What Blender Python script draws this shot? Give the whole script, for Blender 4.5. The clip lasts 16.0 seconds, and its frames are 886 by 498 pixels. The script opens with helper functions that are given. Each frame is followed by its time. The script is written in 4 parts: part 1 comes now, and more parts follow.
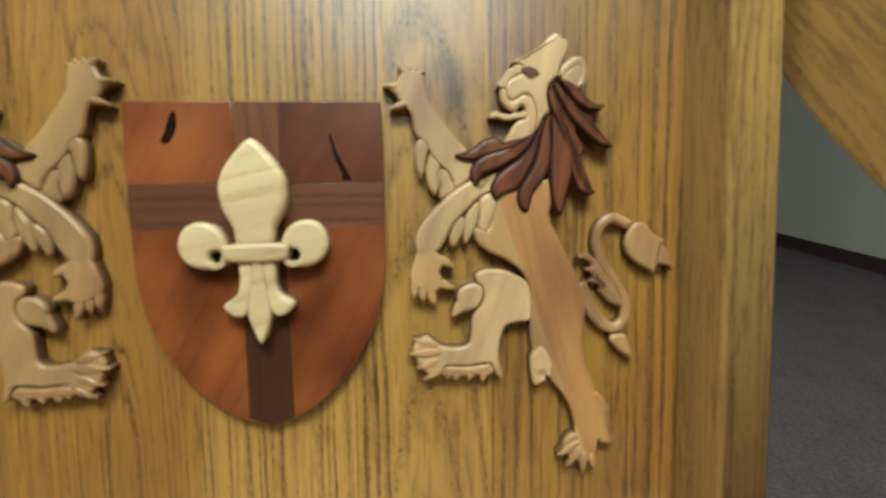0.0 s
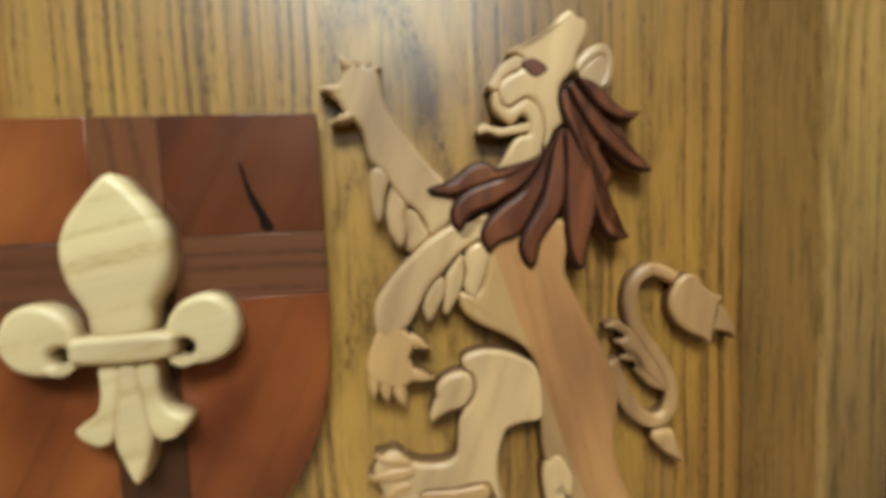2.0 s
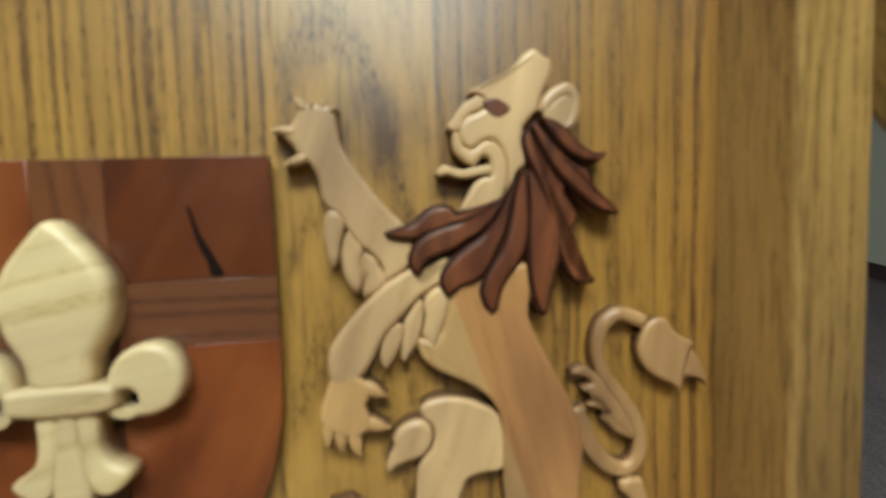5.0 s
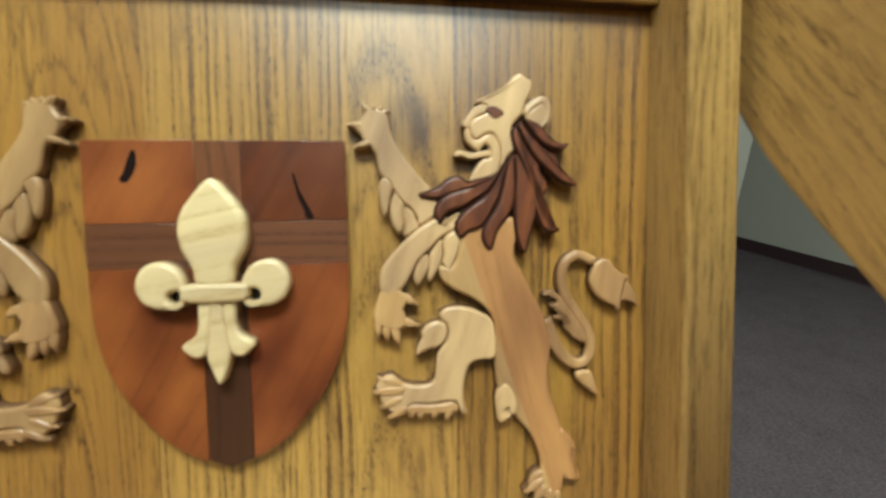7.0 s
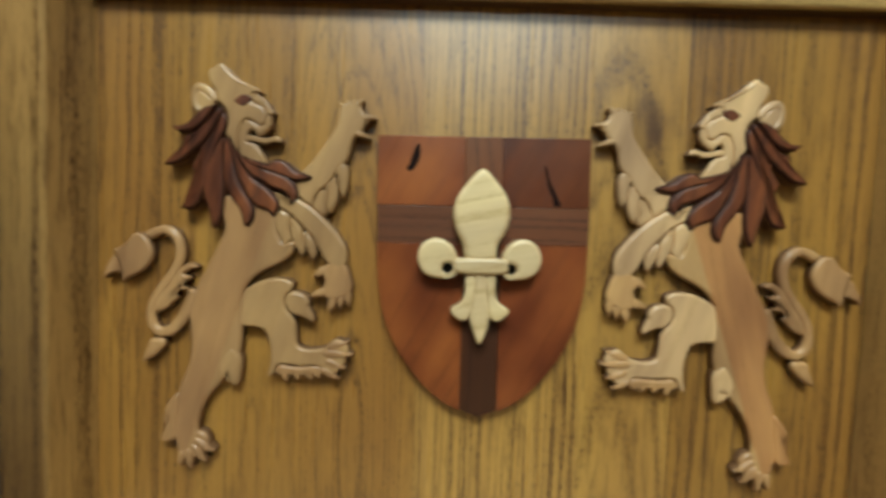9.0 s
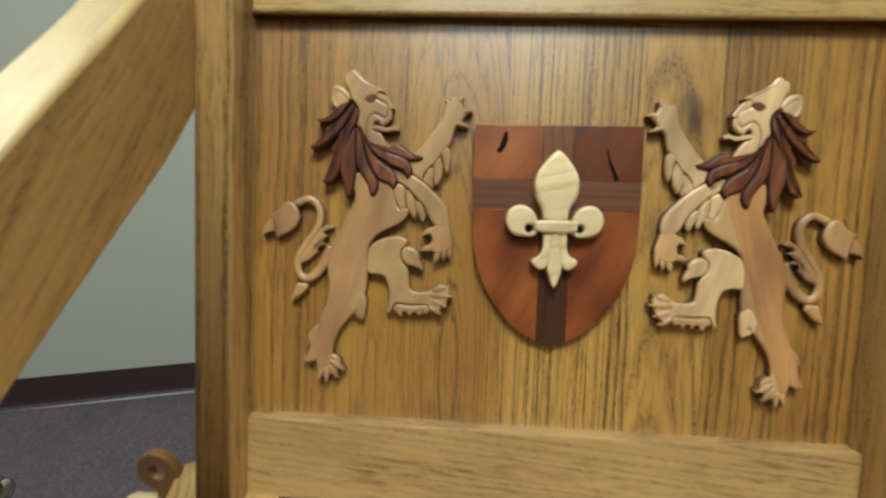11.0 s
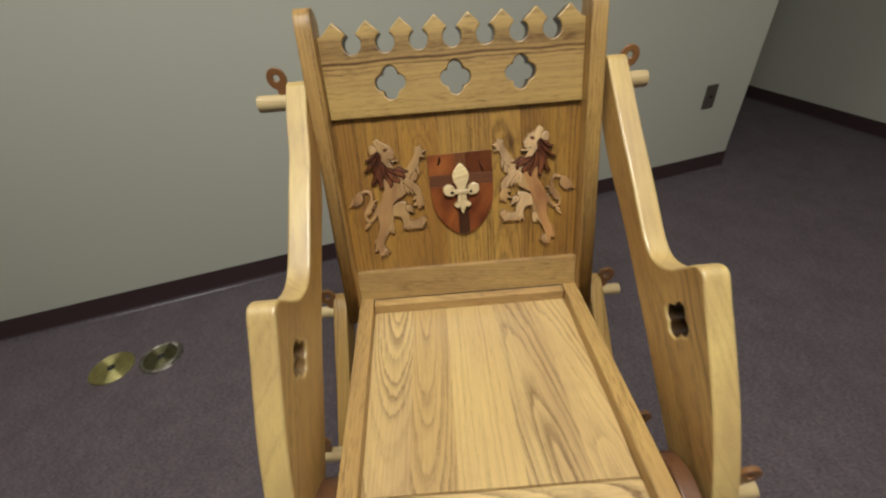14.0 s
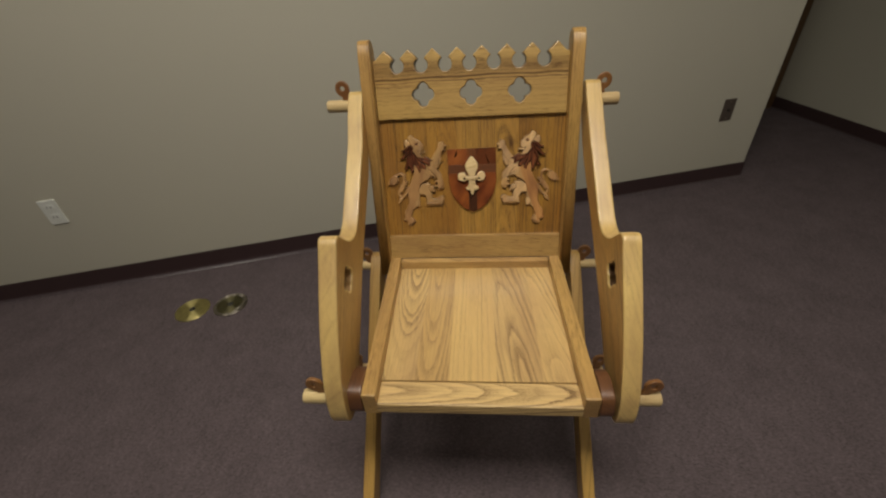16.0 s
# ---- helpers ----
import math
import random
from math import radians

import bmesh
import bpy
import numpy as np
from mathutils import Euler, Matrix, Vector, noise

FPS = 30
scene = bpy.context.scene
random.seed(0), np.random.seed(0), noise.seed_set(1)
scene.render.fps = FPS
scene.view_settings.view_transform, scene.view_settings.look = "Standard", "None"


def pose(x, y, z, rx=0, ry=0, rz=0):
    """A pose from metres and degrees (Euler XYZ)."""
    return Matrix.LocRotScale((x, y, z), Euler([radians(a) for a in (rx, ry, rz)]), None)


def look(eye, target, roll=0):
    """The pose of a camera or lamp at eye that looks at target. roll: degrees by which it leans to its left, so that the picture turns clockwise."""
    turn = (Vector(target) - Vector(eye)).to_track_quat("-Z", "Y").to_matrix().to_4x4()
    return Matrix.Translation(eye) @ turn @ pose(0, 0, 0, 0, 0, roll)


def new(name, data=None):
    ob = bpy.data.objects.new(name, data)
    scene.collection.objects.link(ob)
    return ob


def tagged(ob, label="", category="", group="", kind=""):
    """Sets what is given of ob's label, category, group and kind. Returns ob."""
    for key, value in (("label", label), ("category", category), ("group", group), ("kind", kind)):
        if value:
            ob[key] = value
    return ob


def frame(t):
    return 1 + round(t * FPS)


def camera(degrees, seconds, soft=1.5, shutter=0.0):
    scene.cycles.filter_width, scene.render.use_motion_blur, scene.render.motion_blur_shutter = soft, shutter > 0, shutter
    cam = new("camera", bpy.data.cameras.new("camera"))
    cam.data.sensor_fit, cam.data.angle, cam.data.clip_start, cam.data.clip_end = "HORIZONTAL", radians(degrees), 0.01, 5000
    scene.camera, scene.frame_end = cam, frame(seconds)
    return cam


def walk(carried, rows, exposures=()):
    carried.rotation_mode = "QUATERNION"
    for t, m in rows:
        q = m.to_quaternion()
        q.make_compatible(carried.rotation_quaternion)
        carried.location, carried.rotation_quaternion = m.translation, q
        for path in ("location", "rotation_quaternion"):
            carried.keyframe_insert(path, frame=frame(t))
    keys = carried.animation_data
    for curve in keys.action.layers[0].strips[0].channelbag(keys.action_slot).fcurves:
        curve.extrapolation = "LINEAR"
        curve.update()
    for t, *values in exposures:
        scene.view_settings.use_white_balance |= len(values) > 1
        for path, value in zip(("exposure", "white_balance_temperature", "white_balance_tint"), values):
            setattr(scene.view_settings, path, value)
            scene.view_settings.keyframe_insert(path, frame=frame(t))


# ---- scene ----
S = 1.08                      # scale of the fitted plan, so that sockets, skirting and seat have their true sizes
cam = camera(94.6, 16.0, soft=2.3, shutter=0.5)
# a small camera with fixed focus at about a metre: what is nearer is slightly soft
cam.data.dof.use_dof = True
cam.data.dof.focus_distance = 0.95
cam.data.dof.aperture_fstop = 7.5
PATH = [
    (0, (0.0641, -0.1297, 0.7336), (0.2677, 1.7598, 0.1104), 0.65),
    (0.5, (0.0635, -0.1201, 0.7307), (0.2700, 1.7719, 0.1162), 0.50),
    (1, (0.0663, -0.0988, 0.7310), (0.3006, 1.7871, 0.1078), 0.02),
    (1.5, (0.0713, -0.0802, 0.7336), (0.3220, 1.8059, 0.1174), -0.27),
    (2, (0.0777, -0.0656, 0.7377), (0.3287, 1.8213, 0.1239), -0.27),
    (2.5, (0.0824, -0.0558, 0.7413), (0.3197, 1.8283, 0.1139), -0.06),
    (3, (0.0884, -0.0519, 0.7451), (0.3288, 1.8317, 0.1172), -0.32),
    (3.5, (0.0931, -0.0464, 0.7500), (0.3368, 1.8400, 0.1318), 0.07),
    (4, (0.0931, -0.0398, 0.7496), (0.3552, 1.8442, 0.1316), 0.24),
    (6.3, (0.0873, -0.1090, 0.7502), (0.2968, 1.7910, 0.1617), 0.23),
    (6.5, (0.0846, -0.1154, 0.7516), (0.2979, 1.7824, 0.1574), 0.45),
    (7, (0.0782, -0.1266, 0.7481), (0.3157, 1.7689, 0.1558), 1.17),
    (7.5, (0.0711, -0.1385, 0.7473), (0.2927, 1.7594, 0.1567), 1.12),
    (8, (0.0534, -0.1481, 0.7489), (0.2220, 1.7586, 0.1691), 0.90),
    (8.5, (0.0169, -0.1519, 0.7460), (0.0732, 1.7579, 0.1549), 1.74),
    (9, (-0.0176, -0.1503, 0.7449), (-0.0378, 1.7607, 0.1554), 1.83),
    (9.2, (-0.0360, -0.1465, 0.7427), (-0.0842, 1.7609, 0.1431), 1.81),
    (11.3, (-0.0606, -0.2472, 0.7442), (-0.1755, 1.6466, 0.1116), 0.85),
    (11.5, (-0.0495, -0.2713, 0.7461), (-0.1688, 1.6198, 0.1062), -0.11),
    (12, (-0.0263, -0.3310, 0.7424), (-0.0986, 1.5596, 0.0941), -0.67),
    (12.5, (-0.0106, -0.3503, 0.7681), (-0.0647, 1.5237, 0.0717), -1.83),
    (13, (-0.0240, -0.3978, 0.8798), (-0.1263, 1.3063, -0.1620), -3.27),
    (13.5, (-0.0451, -0.5011, 0.9813), (-0.0748, 1.1278, -0.1787), -4.05),
    (14, (-0.0387, -0.5946, 1.0261), (-0.0470, 1.0164, -0.1589), -4.93),
    (14.5, (-0.0150, -0.6915, 1.0612), (-0.0734, 0.9237, -0.1169), -3.58),
    (15, (-0.0012, -0.7476, 1.0893), (-0.1175, 0.8688, -0.0827), -4.11),
    (15.5, (0.0061, -0.7907, 1.0976), (-0.1334, 0.8231, -0.0755), -5.00),
    (16, (0.0177, -0.8255, 1.1097), (-0.1651, 0.7820, -0.0661), -4.68),
]
EXPOSURES = [(0, 0.0, 5650, -6), (4, -0.12, 5650, -6), (6.3, 0.08, 5650, -7), (7, 0.24, 5650, -7), (8, 0.11, 5650, -6), (9, -0.22, 5650, -6), (11.5, 0.02, 5600, 0), (12.5, -0.28, 5800, 2), (13.5, -0.18, 5950, 5), (14.5, -0.42, 6400, 9), (16, -0.67, 6950, 12)]
walk(cam, [(t, look(Vector(eye) * S, Vector(target) * S, roll)) for t, eye, target, roll in PATH], EXPOSURES)

# ---------------------------------------------------------------- light
world = bpy.data.worlds.new("world")
scene.world = world
world.use_nodes = True
world.node_tree.nodes["Background"].inputs[0].default_value = (0.9, 0.95, 1.0, 1)
world.node_tree.nodes["Background"].inputs[1].default_value = 0.02
CEILING = 2.62
LAMPS = [(0.0, -0.8, 66.0), (-1.9, 0.1, 13.0), (2.2, 0.1, 8.0), (0.25, -1.95, 8.0)]


# ---------------------------------------------------------------- materials
def nodes_of(name):
    m = bpy.data.materials.new(name)
    m.use_nodes = True
    t = m.node_tree
    return m, t, t.nodes["Principled BSDF"]


def link(t, a, b):
    t.links.new(a, b)


def math_node(t, op, a, b=None, c=None, clamp=False):
    n = t.nodes.new("ShaderNodeMath")
    n.operation = op
    n.use_clamp = clamp
    for i, v in enumerate((a, b, c)):
        if v is None:
            continue
        if isinstance(v, (int, float)):
            n.inputs[i].default_value = v
        else:
            link(t, v, n.inputs[i])
    return n.outputs[0]


def noise_node(t, vec, scale, detail=2.0, rough=0.5, dist=0.0):
    n = t.nodes.new("ShaderNodeTexNoise")
    n.inputs["Scale"].default_value = scale
    n.inputs["Detail"].default_value = detail
    n.inputs["Roughness"].default_value = rough
    n.inputs["Distortion"].default_value = dist
    link(t, vec, n.inputs["Vector"])
    return n.outputs["Fac"]


def ramp_node(t, fac, stops):
    n = t.nodes.new("ShaderNodeValToRGB")
    e = n.color_ramp.elements
    while len(e) < len(stops):
        e.new(0.5)
    for i, (p, c) in enumerate(stops):
        e[i].position = p
        e[i].color = (*c, 1) if len(c) == 3 else c
    link(t, fac, n.inputs[0])
    return n.outputs[0]


def mix_node(t, fac, a, b, mode="MIX"):
    n = t.nodes.new("ShaderNodeMix")
    n.data_type, n.blend_type = "RGBA", mode
    for sock, v in ((n.inputs[0], fac), (n.inputs[6], a), (n.inputs[7], b)):
        if isinstance(v, (int, float)):
            sock.default_value = v
        elif isinstance(v, tuple):
            sock.default_value = (*v, 1)
        else:
            link(t, v, sock)
    return n.outputs[2]


def scale_vec(t, vec, s):
    n = t.nodes.new("ShaderNodeVectorMath")
    n.operation = "MULTIPLY"
    link(t, vec, n.inputs[0])
    n.inputs[1].default_value = s
    return n.outputs[0]


def wood(name, light, dark, grain, face=(0, -1, 0), ring=0.008, heart=0.05, slope=0.12, spread=0.06,
         pores=0.5, contrast=1.0, rough=0.36, figure=0.005, tone=0.25, middle=None, gloss=0.6, blotch=None, cloud=9.0, wander=0.004, level=0.0, patchy=0.7, second=None, streaks=(), apex=None, coat=0.0, jag=0.0006, fleck=0.0, crisp=False, stretch=0.25):
    """Sawn timber. grain: the way the fibres run; face: the side most seen; ring: width of a year's growth;
    level: where that face lies; heart: depth of the log's middle from the face; slope: how fast that depth changes along the grain, which draws the arches;
    apex: where along the grain the arches begin, and how steeply they close from there;
    jag: raggedness of the year lines; fleck: short dark dashes of open pores; crisp: thin lines with one sharp side;
    cloud, stretch, patchy: how often, how roundly and how strongly the tone changes."""
    m, t, bsdf = nodes_of(name)
    co = t.nodes.new("ShaderNodeTexCoord").outputs["Object"]
    g, f = Vector(grain).normalized(), Vector(face).normalized()
    side = g.cross(f).normalized()
    f = side.cross(g).normalized()
    info = t.nodes.new("ShaderNodeObjectInfo").outputs["Random"]

    def along(v):
        n = t.nodes.new("ShaderNodeVectorMath")
        n.operation = "DOT_PRODUCT"
        link(t, co, n.inputs[0])
        n.inputs[1].default_value = v
        return n.outputs["Value"]
    a, b, c = along(side), math_node(t, "ADD", along(f), -level), along(g)
    shift = math_node(t, "MULTIPLY_ADD", info, 2 * spread, -spread)
    a = math_node(t, "ADD", a, shift if middle is None else -middle)
    plain_c = c
    c = math_node(t, "MULTIPLY_ADD", info, 7.7, c)
    n = t.nodes.new("ShaderNodeCombineXYZ")
    for i, v in enumerate((a, b, c)):
        link(t, v, n.inputs[i])
    p = n.outputs[0]
    wob = noise_node(t, scale_vec(t, p, (14, 14, 1.5)), 1.0, 2.0)
    wob2 = noise_node(t, scale_vec(t, p, (70, 70, 6.0)), 1.0, 1.0)
    flip = math_node(t, "MULTIPLY_ADD", info, 13.0, 0.0)
    depth = math_node(t, "SINE", math_node(t, "MULTIPLY_ADD", c, 6.0, flip))
    depth = math_node(t, "MULTIPLY_ADD", depth, slope / 6.0, heart)
    if apex:
        depth = math_node(t, "MULTIPLY_ADD", plain_c, apex[1], heart - apex[0] * apex[1])
    depth = math_node(t, "MULTIPLY_ADD", noise_node(t, scale_vec(t, p, (9, 9, 13)), 1.0, 2.0), wander * 2, math_node(t, "ADD", depth, -wander))
    rnd2 = math_node(t, "FRACT", math_node(t, "MULTIPLY", info, 37.3))
    if middle is None:
        depth = math_node(t, "ADD", depth, math_node(t, "MULTIPLY", rnd2, heart))
    bb = math_node(t, "SUBTRACT", depth, b)
    r = math_node(t, "SQRT", math_node(t, "ADD", math_node(t, "MULTIPLY", a, a), math_node(t, "MULTIPLY", bb, bb)))
    r = math_node(t, "MULTIPLY_ADD", wob, figure, r)
    r = math_node(t, "MULTIPLY_ADD", wob2, figure * 0.2, r)
    r = math_node(t, "MULTIPLY_ADD", noise_node(t, scale_vec(t, p, (330, 330, 7)), 1.0, 2.0), jag * 3.0, r)
    n = t.nodes.new("ShaderNodeCombineXYZ")
    link(t, math_node(t, "DIVIDE", r, ring), n.inputs[0])
    link(t, math_node(t, "MULTIPLY", c, 1.6), n.inputs[1])
    link(t, math_node(t, "MULTIPLY", info, 91.0), n.inputs[2])
    drift = noise_node(t, n.outputs[0], 0.45, 2.0, 0.5)
    year = math_node(t, "FRACT", math_node(t, "MULTIPLY_ADD", drift, 2.8, math_node(t, "DIVIDE", r, ring)))
    if crisp:
        band = ramp_node(t, year, [(0.0, (0.85,) * 3), (0.15, (0.52,) * 3), (0.38, (0.16,) * 3), (0.60, (0.0,) * 3), (0.84, (0.0,) * 3), (0.93, (1,) * 3)])
    else:
        band = ramp_node(t, year, [(0.0, (0.55,) * 3), (0.18, (0.18,) * 3), (0.45, (0.0,) * 3), (0.66, (0.06,) * 3), (0.80, (0.9,) * 3), (0.92, (1,) * 3)])
    strength = noise_node(t, n.outputs[0], 0.8, 2.0, 0.5)
    band = math_node(t, "MULTIPLY", band, ramp_node(t, strength, [(0.36, (0.15,) * 3), (0.60, (1,) * 3)]))
    fibre = noise_node(t, scale_vec(t, p, (420, 420, 9)), 1.0, 4.0, 0.65)
    pore = noise_node(t, scale_vec(t, p, (1500, 1500, 230)), 1.0, 1.0)
    pore = ramp_node(t, pore, [(0.53, (0,) * 3), (0.60, (1,) * 3)])
    streak = noise_node(t, scale_vec(t, p, (150, 150, 5.0)), 1.0, 3.0, 0.6)
    streak = ramp_node(t, streak, [(0.46, (0,) * 3), (0.68, (1,) * 3)])
    broad = noise_node(t, scale_vec(t, p, (cloud, cloud, cloud * stretch)), 1.0, 3.0)
    amount = math_node(t, "MULTIPLY", band, math_node(t, "MULTIPLY_ADD", pore, 0.58 * contrast, 0.54 * contrast))
    amount = math_node(t, "MULTIPLY_ADD", streak, 0.2 * contrast, amount)
    amount = math_node(t, "ADD", amount, math_node(t, "MULTIPLY_ADD", fibre, 0.8 * contrast, -0.36 * contrast))
    spot = math_node(t, "MULTIPLY", math_node(t, "MULTIPLY", pore, pores * 0.32), math_node(t, "MULTIPLY_ADD", band, 0.65, 0.35))
    amount = math_node(t, "ADD", amount, spot, clamp=True)
    if fleck:
        dash = ramp_node(t, noise_node(t, scale_vec(t, p, (370, 370, 40)), 1.0, 2.0, 0.6), [(0.47, (0,) * 3), (0.66, (1,) * 3)])
        dash = math_node(t, "MULTIPLY", dash, ramp_node(t, noise_node(t, scale_vec(t, p, (60, 60, 9)), 1.0, 2.0), [(0.36, (0.15,) * 3), (0.62, (1,) * 3)]))
        amount = math_node(t, "MULTIPLY_ADD", dash, fleck, amount, clamp=True)
    if blotch:
        n = t.nodes.new("ShaderNodeVectorMath")
        n.operation = "DISTANCE"
        link(t, co, n.inputs[0])
        n.inputs[1].default_value = blotch
        near = math_node(t, "MULTIPLY_ADD", noise_node(t, scale_vec(t, co, (160, 160, 60)), 1.0, 2.0), -0.020, n.outputs["Value"])
        amount = math_node(t, "ADD", amount, math_node(t, "MULTIPLY", ramp_node(t, near, [(0.0, (1,) * 3), (0.010, (0,) * 3)]), 0.45), clamp=True)
    for way, at, half, most, swing in streaks:
        d = math_node(t, "MULTIPLY_ADD", noise_node(t, scale_vec(t, p, (2, 2, 7)), 1.0, 2.0), swing, along(way))
        d = math_node(t, "DIVIDE", math_node(t, "ABSOLUTE", math_node(t, "SUBTRACT", d, at + swing * 0.5)), half)
        d = ramp_node(t, d, [(0.0, (1,) * 3), (0.35, (0.75,) * 3), (1.0, (0,) * 3)])
        amount = math_node(t, "ADD", amount, math_node(t, "MULTIPLY", d, math_node(t, "MULTIPLY_ADD", fibre, most, most * 0.4)), clamp=True)
    col = mix_node(t, amount, light, dark)
    if second:                   # a second timber glued on along a straight seam
        light2, dark2, way, at = second
        past = math_node(t, "GREATER_THAN", along(way), at)
        col = mix_node(t, past, col, mix_node(t, amount, light2, dark2))
    hsv = t.nodes.new("ShaderNodeHueSaturation")
    link(t, col, hsv.inputs["Color"])
    v = math_node(t, "MAXIMUM", math_node(t, "MULTIPLY_ADD", broad, patchy, 1.0 - patchy * 0.5), 0.25)
    v = math_node(t, "MULTIPLY", v, math_node(t, "MULTIPLY_ADD", rnd2, tone * 0.8, 1.0 - tone * 0.4))
    link(t, v, hsv.inputs["Value"])
    link(t, math_node(t, "MULTIPLY_ADD", broad, 0.03, 0.486), hsv.inputs["Hue"])
    link(t, hsv.outputs[0], bsdf.inputs["Base Color"])
    link(t, math_node(t, "MULTIPLY_ADD", fibre, 0.22, rough - 0.11), bsdf.inputs["Roughness"])
    bsdf.inputs["Specular IOR Level"].default_value = gloss
    bsdf.inputs["Coat Weight"].default_value = coat
    bsdf.inputs["Coat Roughness"].default_value = 0.36
    bump = t.nodes.new("ShaderNodeBump")
    bump.inputs["Strength"].default_value = 0.25
    bump.inputs["Distance"].default_value = 0.0006
    link(t, math_node(t, "SUBTRACT", fibre, spot), bump.inputs["Height"])
    link(t, bump.outputs[0], bsdf.inputs["Normal"])
    return m


def paint(name, colour, rough=0.6, mottled=0.12, size=6.0, fine=180.0, bump=0.3, deep=0.0008, metal=0.0):
    m, t, bsdf = nodes_of(name)
    co = t.nodes.new("ShaderNodeTexCoord").outputs["Object"]
    big, small = noise_node(t, co, size, 3.0), noise_node(t, co, fine, 3.0, 0.6)
    v = math_node(t, "MULTIPLY_ADD", big, mottled, 1 - mottled * 0.5)
    v = math_node(t, "MULTIPLY", v, math_node(t, "MULTIPLY_ADD", small, mottled, 1 - mottled * 0.5))
    hsv = t.nodes.new("ShaderNodeHueSaturation")
    hsv.inputs["Color"].default_value = (*colour, 1)
    link(t, v, hsv.inputs["Value"])
    link(t, hsv.outputs[0], bsdf.inputs["Base Color"])
    link(t, math_node(t, "MULTIPLY_ADD", small, 0.2, rough - 0.1), bsdf.inputs["Roughness"])
    bsdf.inputs["Metallic"].default_value = metal
    bn = t.nodes.new("ShaderNodeBump")
    bn.inputs["Strength"].default_value, bn.inputs["Distance"].default_value = bump, deep
    link(t, small, bn.inputs["Height"])
    link(t, bn.outputs[0], bsdf.inputs["Normal"])
    return m


def turned_metal(name, colour, rough, worn):
    """A lathe-turned metal disc: fine circular scratches that spread the light into a bow-tie."""
    m, t, bsdf = nodes_of(name)
    co = t.nodes.new("ShaderNodeTexCoord").outputs["Object"]
    wear = noise_node(t, co, 45.0, 3.0, 0.6)
    bsdf.inputs["Base Color"].default_value = (*colour, 1)
    link(t, ramp_node(t, wear, [(0.35, colour), (0.7, tuple(c * worn for c in colour))]), bsdf.inputs["Base Color"])
    bsdf.inputs["Metallic"].default_value = 1.0
    link(t, math_node(t, "MULTIPLY_ADD", wear, 0.3, rough - 0.15), bsdf.inputs["Roughness"])
    bsdf.inputs["Anisotropic"].default_value = 0.9
    bsdf.inputs["Anisotropic Rotation"].default_value = 0.25
    tan = t.nodes.new("ShaderNodeTangent")
    tan.direction_type, tan.axis = "RADIAL", "Z"
    link(t, tan.outputs[0], bsdf.inputs["Tangent"])
    return m


def carpet_material():
    """Short loop pile, grey with brown and mauve flecks."""
    m, t, bsdf = nodes_of("carpet")
    co = t.nodes.new("ShaderNodeTexCoord").outputs["Object"]
    fleck = noise_node(t, scale_vec(t, co, (0.55, 1.0, 1.0)), 170.0, 5.0, 0.8)
    patch = math_node(t, "ADD", noise_node(t, co, 7.0, 4.0, 0.6), math_node(t, "MULTIPLY_ADD", noise_node(t, scale_vec(t, co, (1.0, 0.6, 1.0)), 46.0, 3.0, 0.6), 0.9, -0.45))
    col = ramp_node(t, fleck, [(0.30, (0.054, 0.041, 0.045)), (0.48, (0.096, 0.077, 0.083)), (0.6, (0.127, 0.103, 0.109)), (0.74, (0.182, 0.150, 0.152))])
    hsv = t.nodes.new("ShaderNodeHueSaturation")
    link(t, col, hsv.inputs["Color"])
    link(t, math_node(t, "MULTIPLY_ADD", patch, 0.5, 0.75), hsv.inputs["Value"])
    link(t, hsv.outputs[0], bsdf.inputs["Base Color"])
    bsdf.inputs["Roughness"].default_value = 0.95
    bsdf.inputs["Specular IOR Level"].default_value = 0.15
    bn = t.nodes.new("ShaderNodeBump")
    bn.inputs["Strength"].default_value, bn.inputs["Distance"].default_value = 0.2, 0.0008
    link(t, noise_node(t, co, 260.0, 2.0, 0.6), bn.inputs["Height"])
    link(t, bn.outputs[0], bsdf.inputs["Normal"])
    return m


def glow(name, colour, strength):
    m, t, bsdf = nodes_of(name)
    bsdf.inputs["Base Color"].default_value = (0.8, 0.8, 0.8, 1)
    bsdf.inputs["Emission Color"].default_value = (*colour, 1)
    bsdf.inputs["Emission Strength"].default_value = strength
    return m


LEAN = radians(14.5)
BACK_LEVEL = 0.481 * math.sin(LEAN) * S
UP = (0, math.sin(LEAN), math.cos(LEAN))
OUT = (0, -math.cos(LEAN), math.sin(LEAN))
BARK = (0.095, 0.042, 0.011)
OAK, OAK_DARK = (0.36, 0.187, 0.044), (0.096, 0.041, 0.0112)


def panel_wood(name, middle, heart, slope, contrast, light=OAK, blotch=None, ring=0.0064, apex=None):
    return wood(name, (light[0] * 1.05, light[1] * 1.01, light[2] * 0.82), OAK_DARK, UP, OUT, ring=ring * 0.76, heart=heart, slope=slope, middle=middle, pores=0.7, contrast=contrast * 1.15, tone=0.2, rough=0.30, gloss=1.0, coat=0.85, cloud=13.0, patchy=1.0, blotch=blotch, level=BACK_LEVEL - 0.012 * S, apex=apex, jag=0.0012, fleck=0.5)


def up_to(b):
    """The level along the back that lies b above its foot."""
    return (0.481 * UP[2] + b) * S


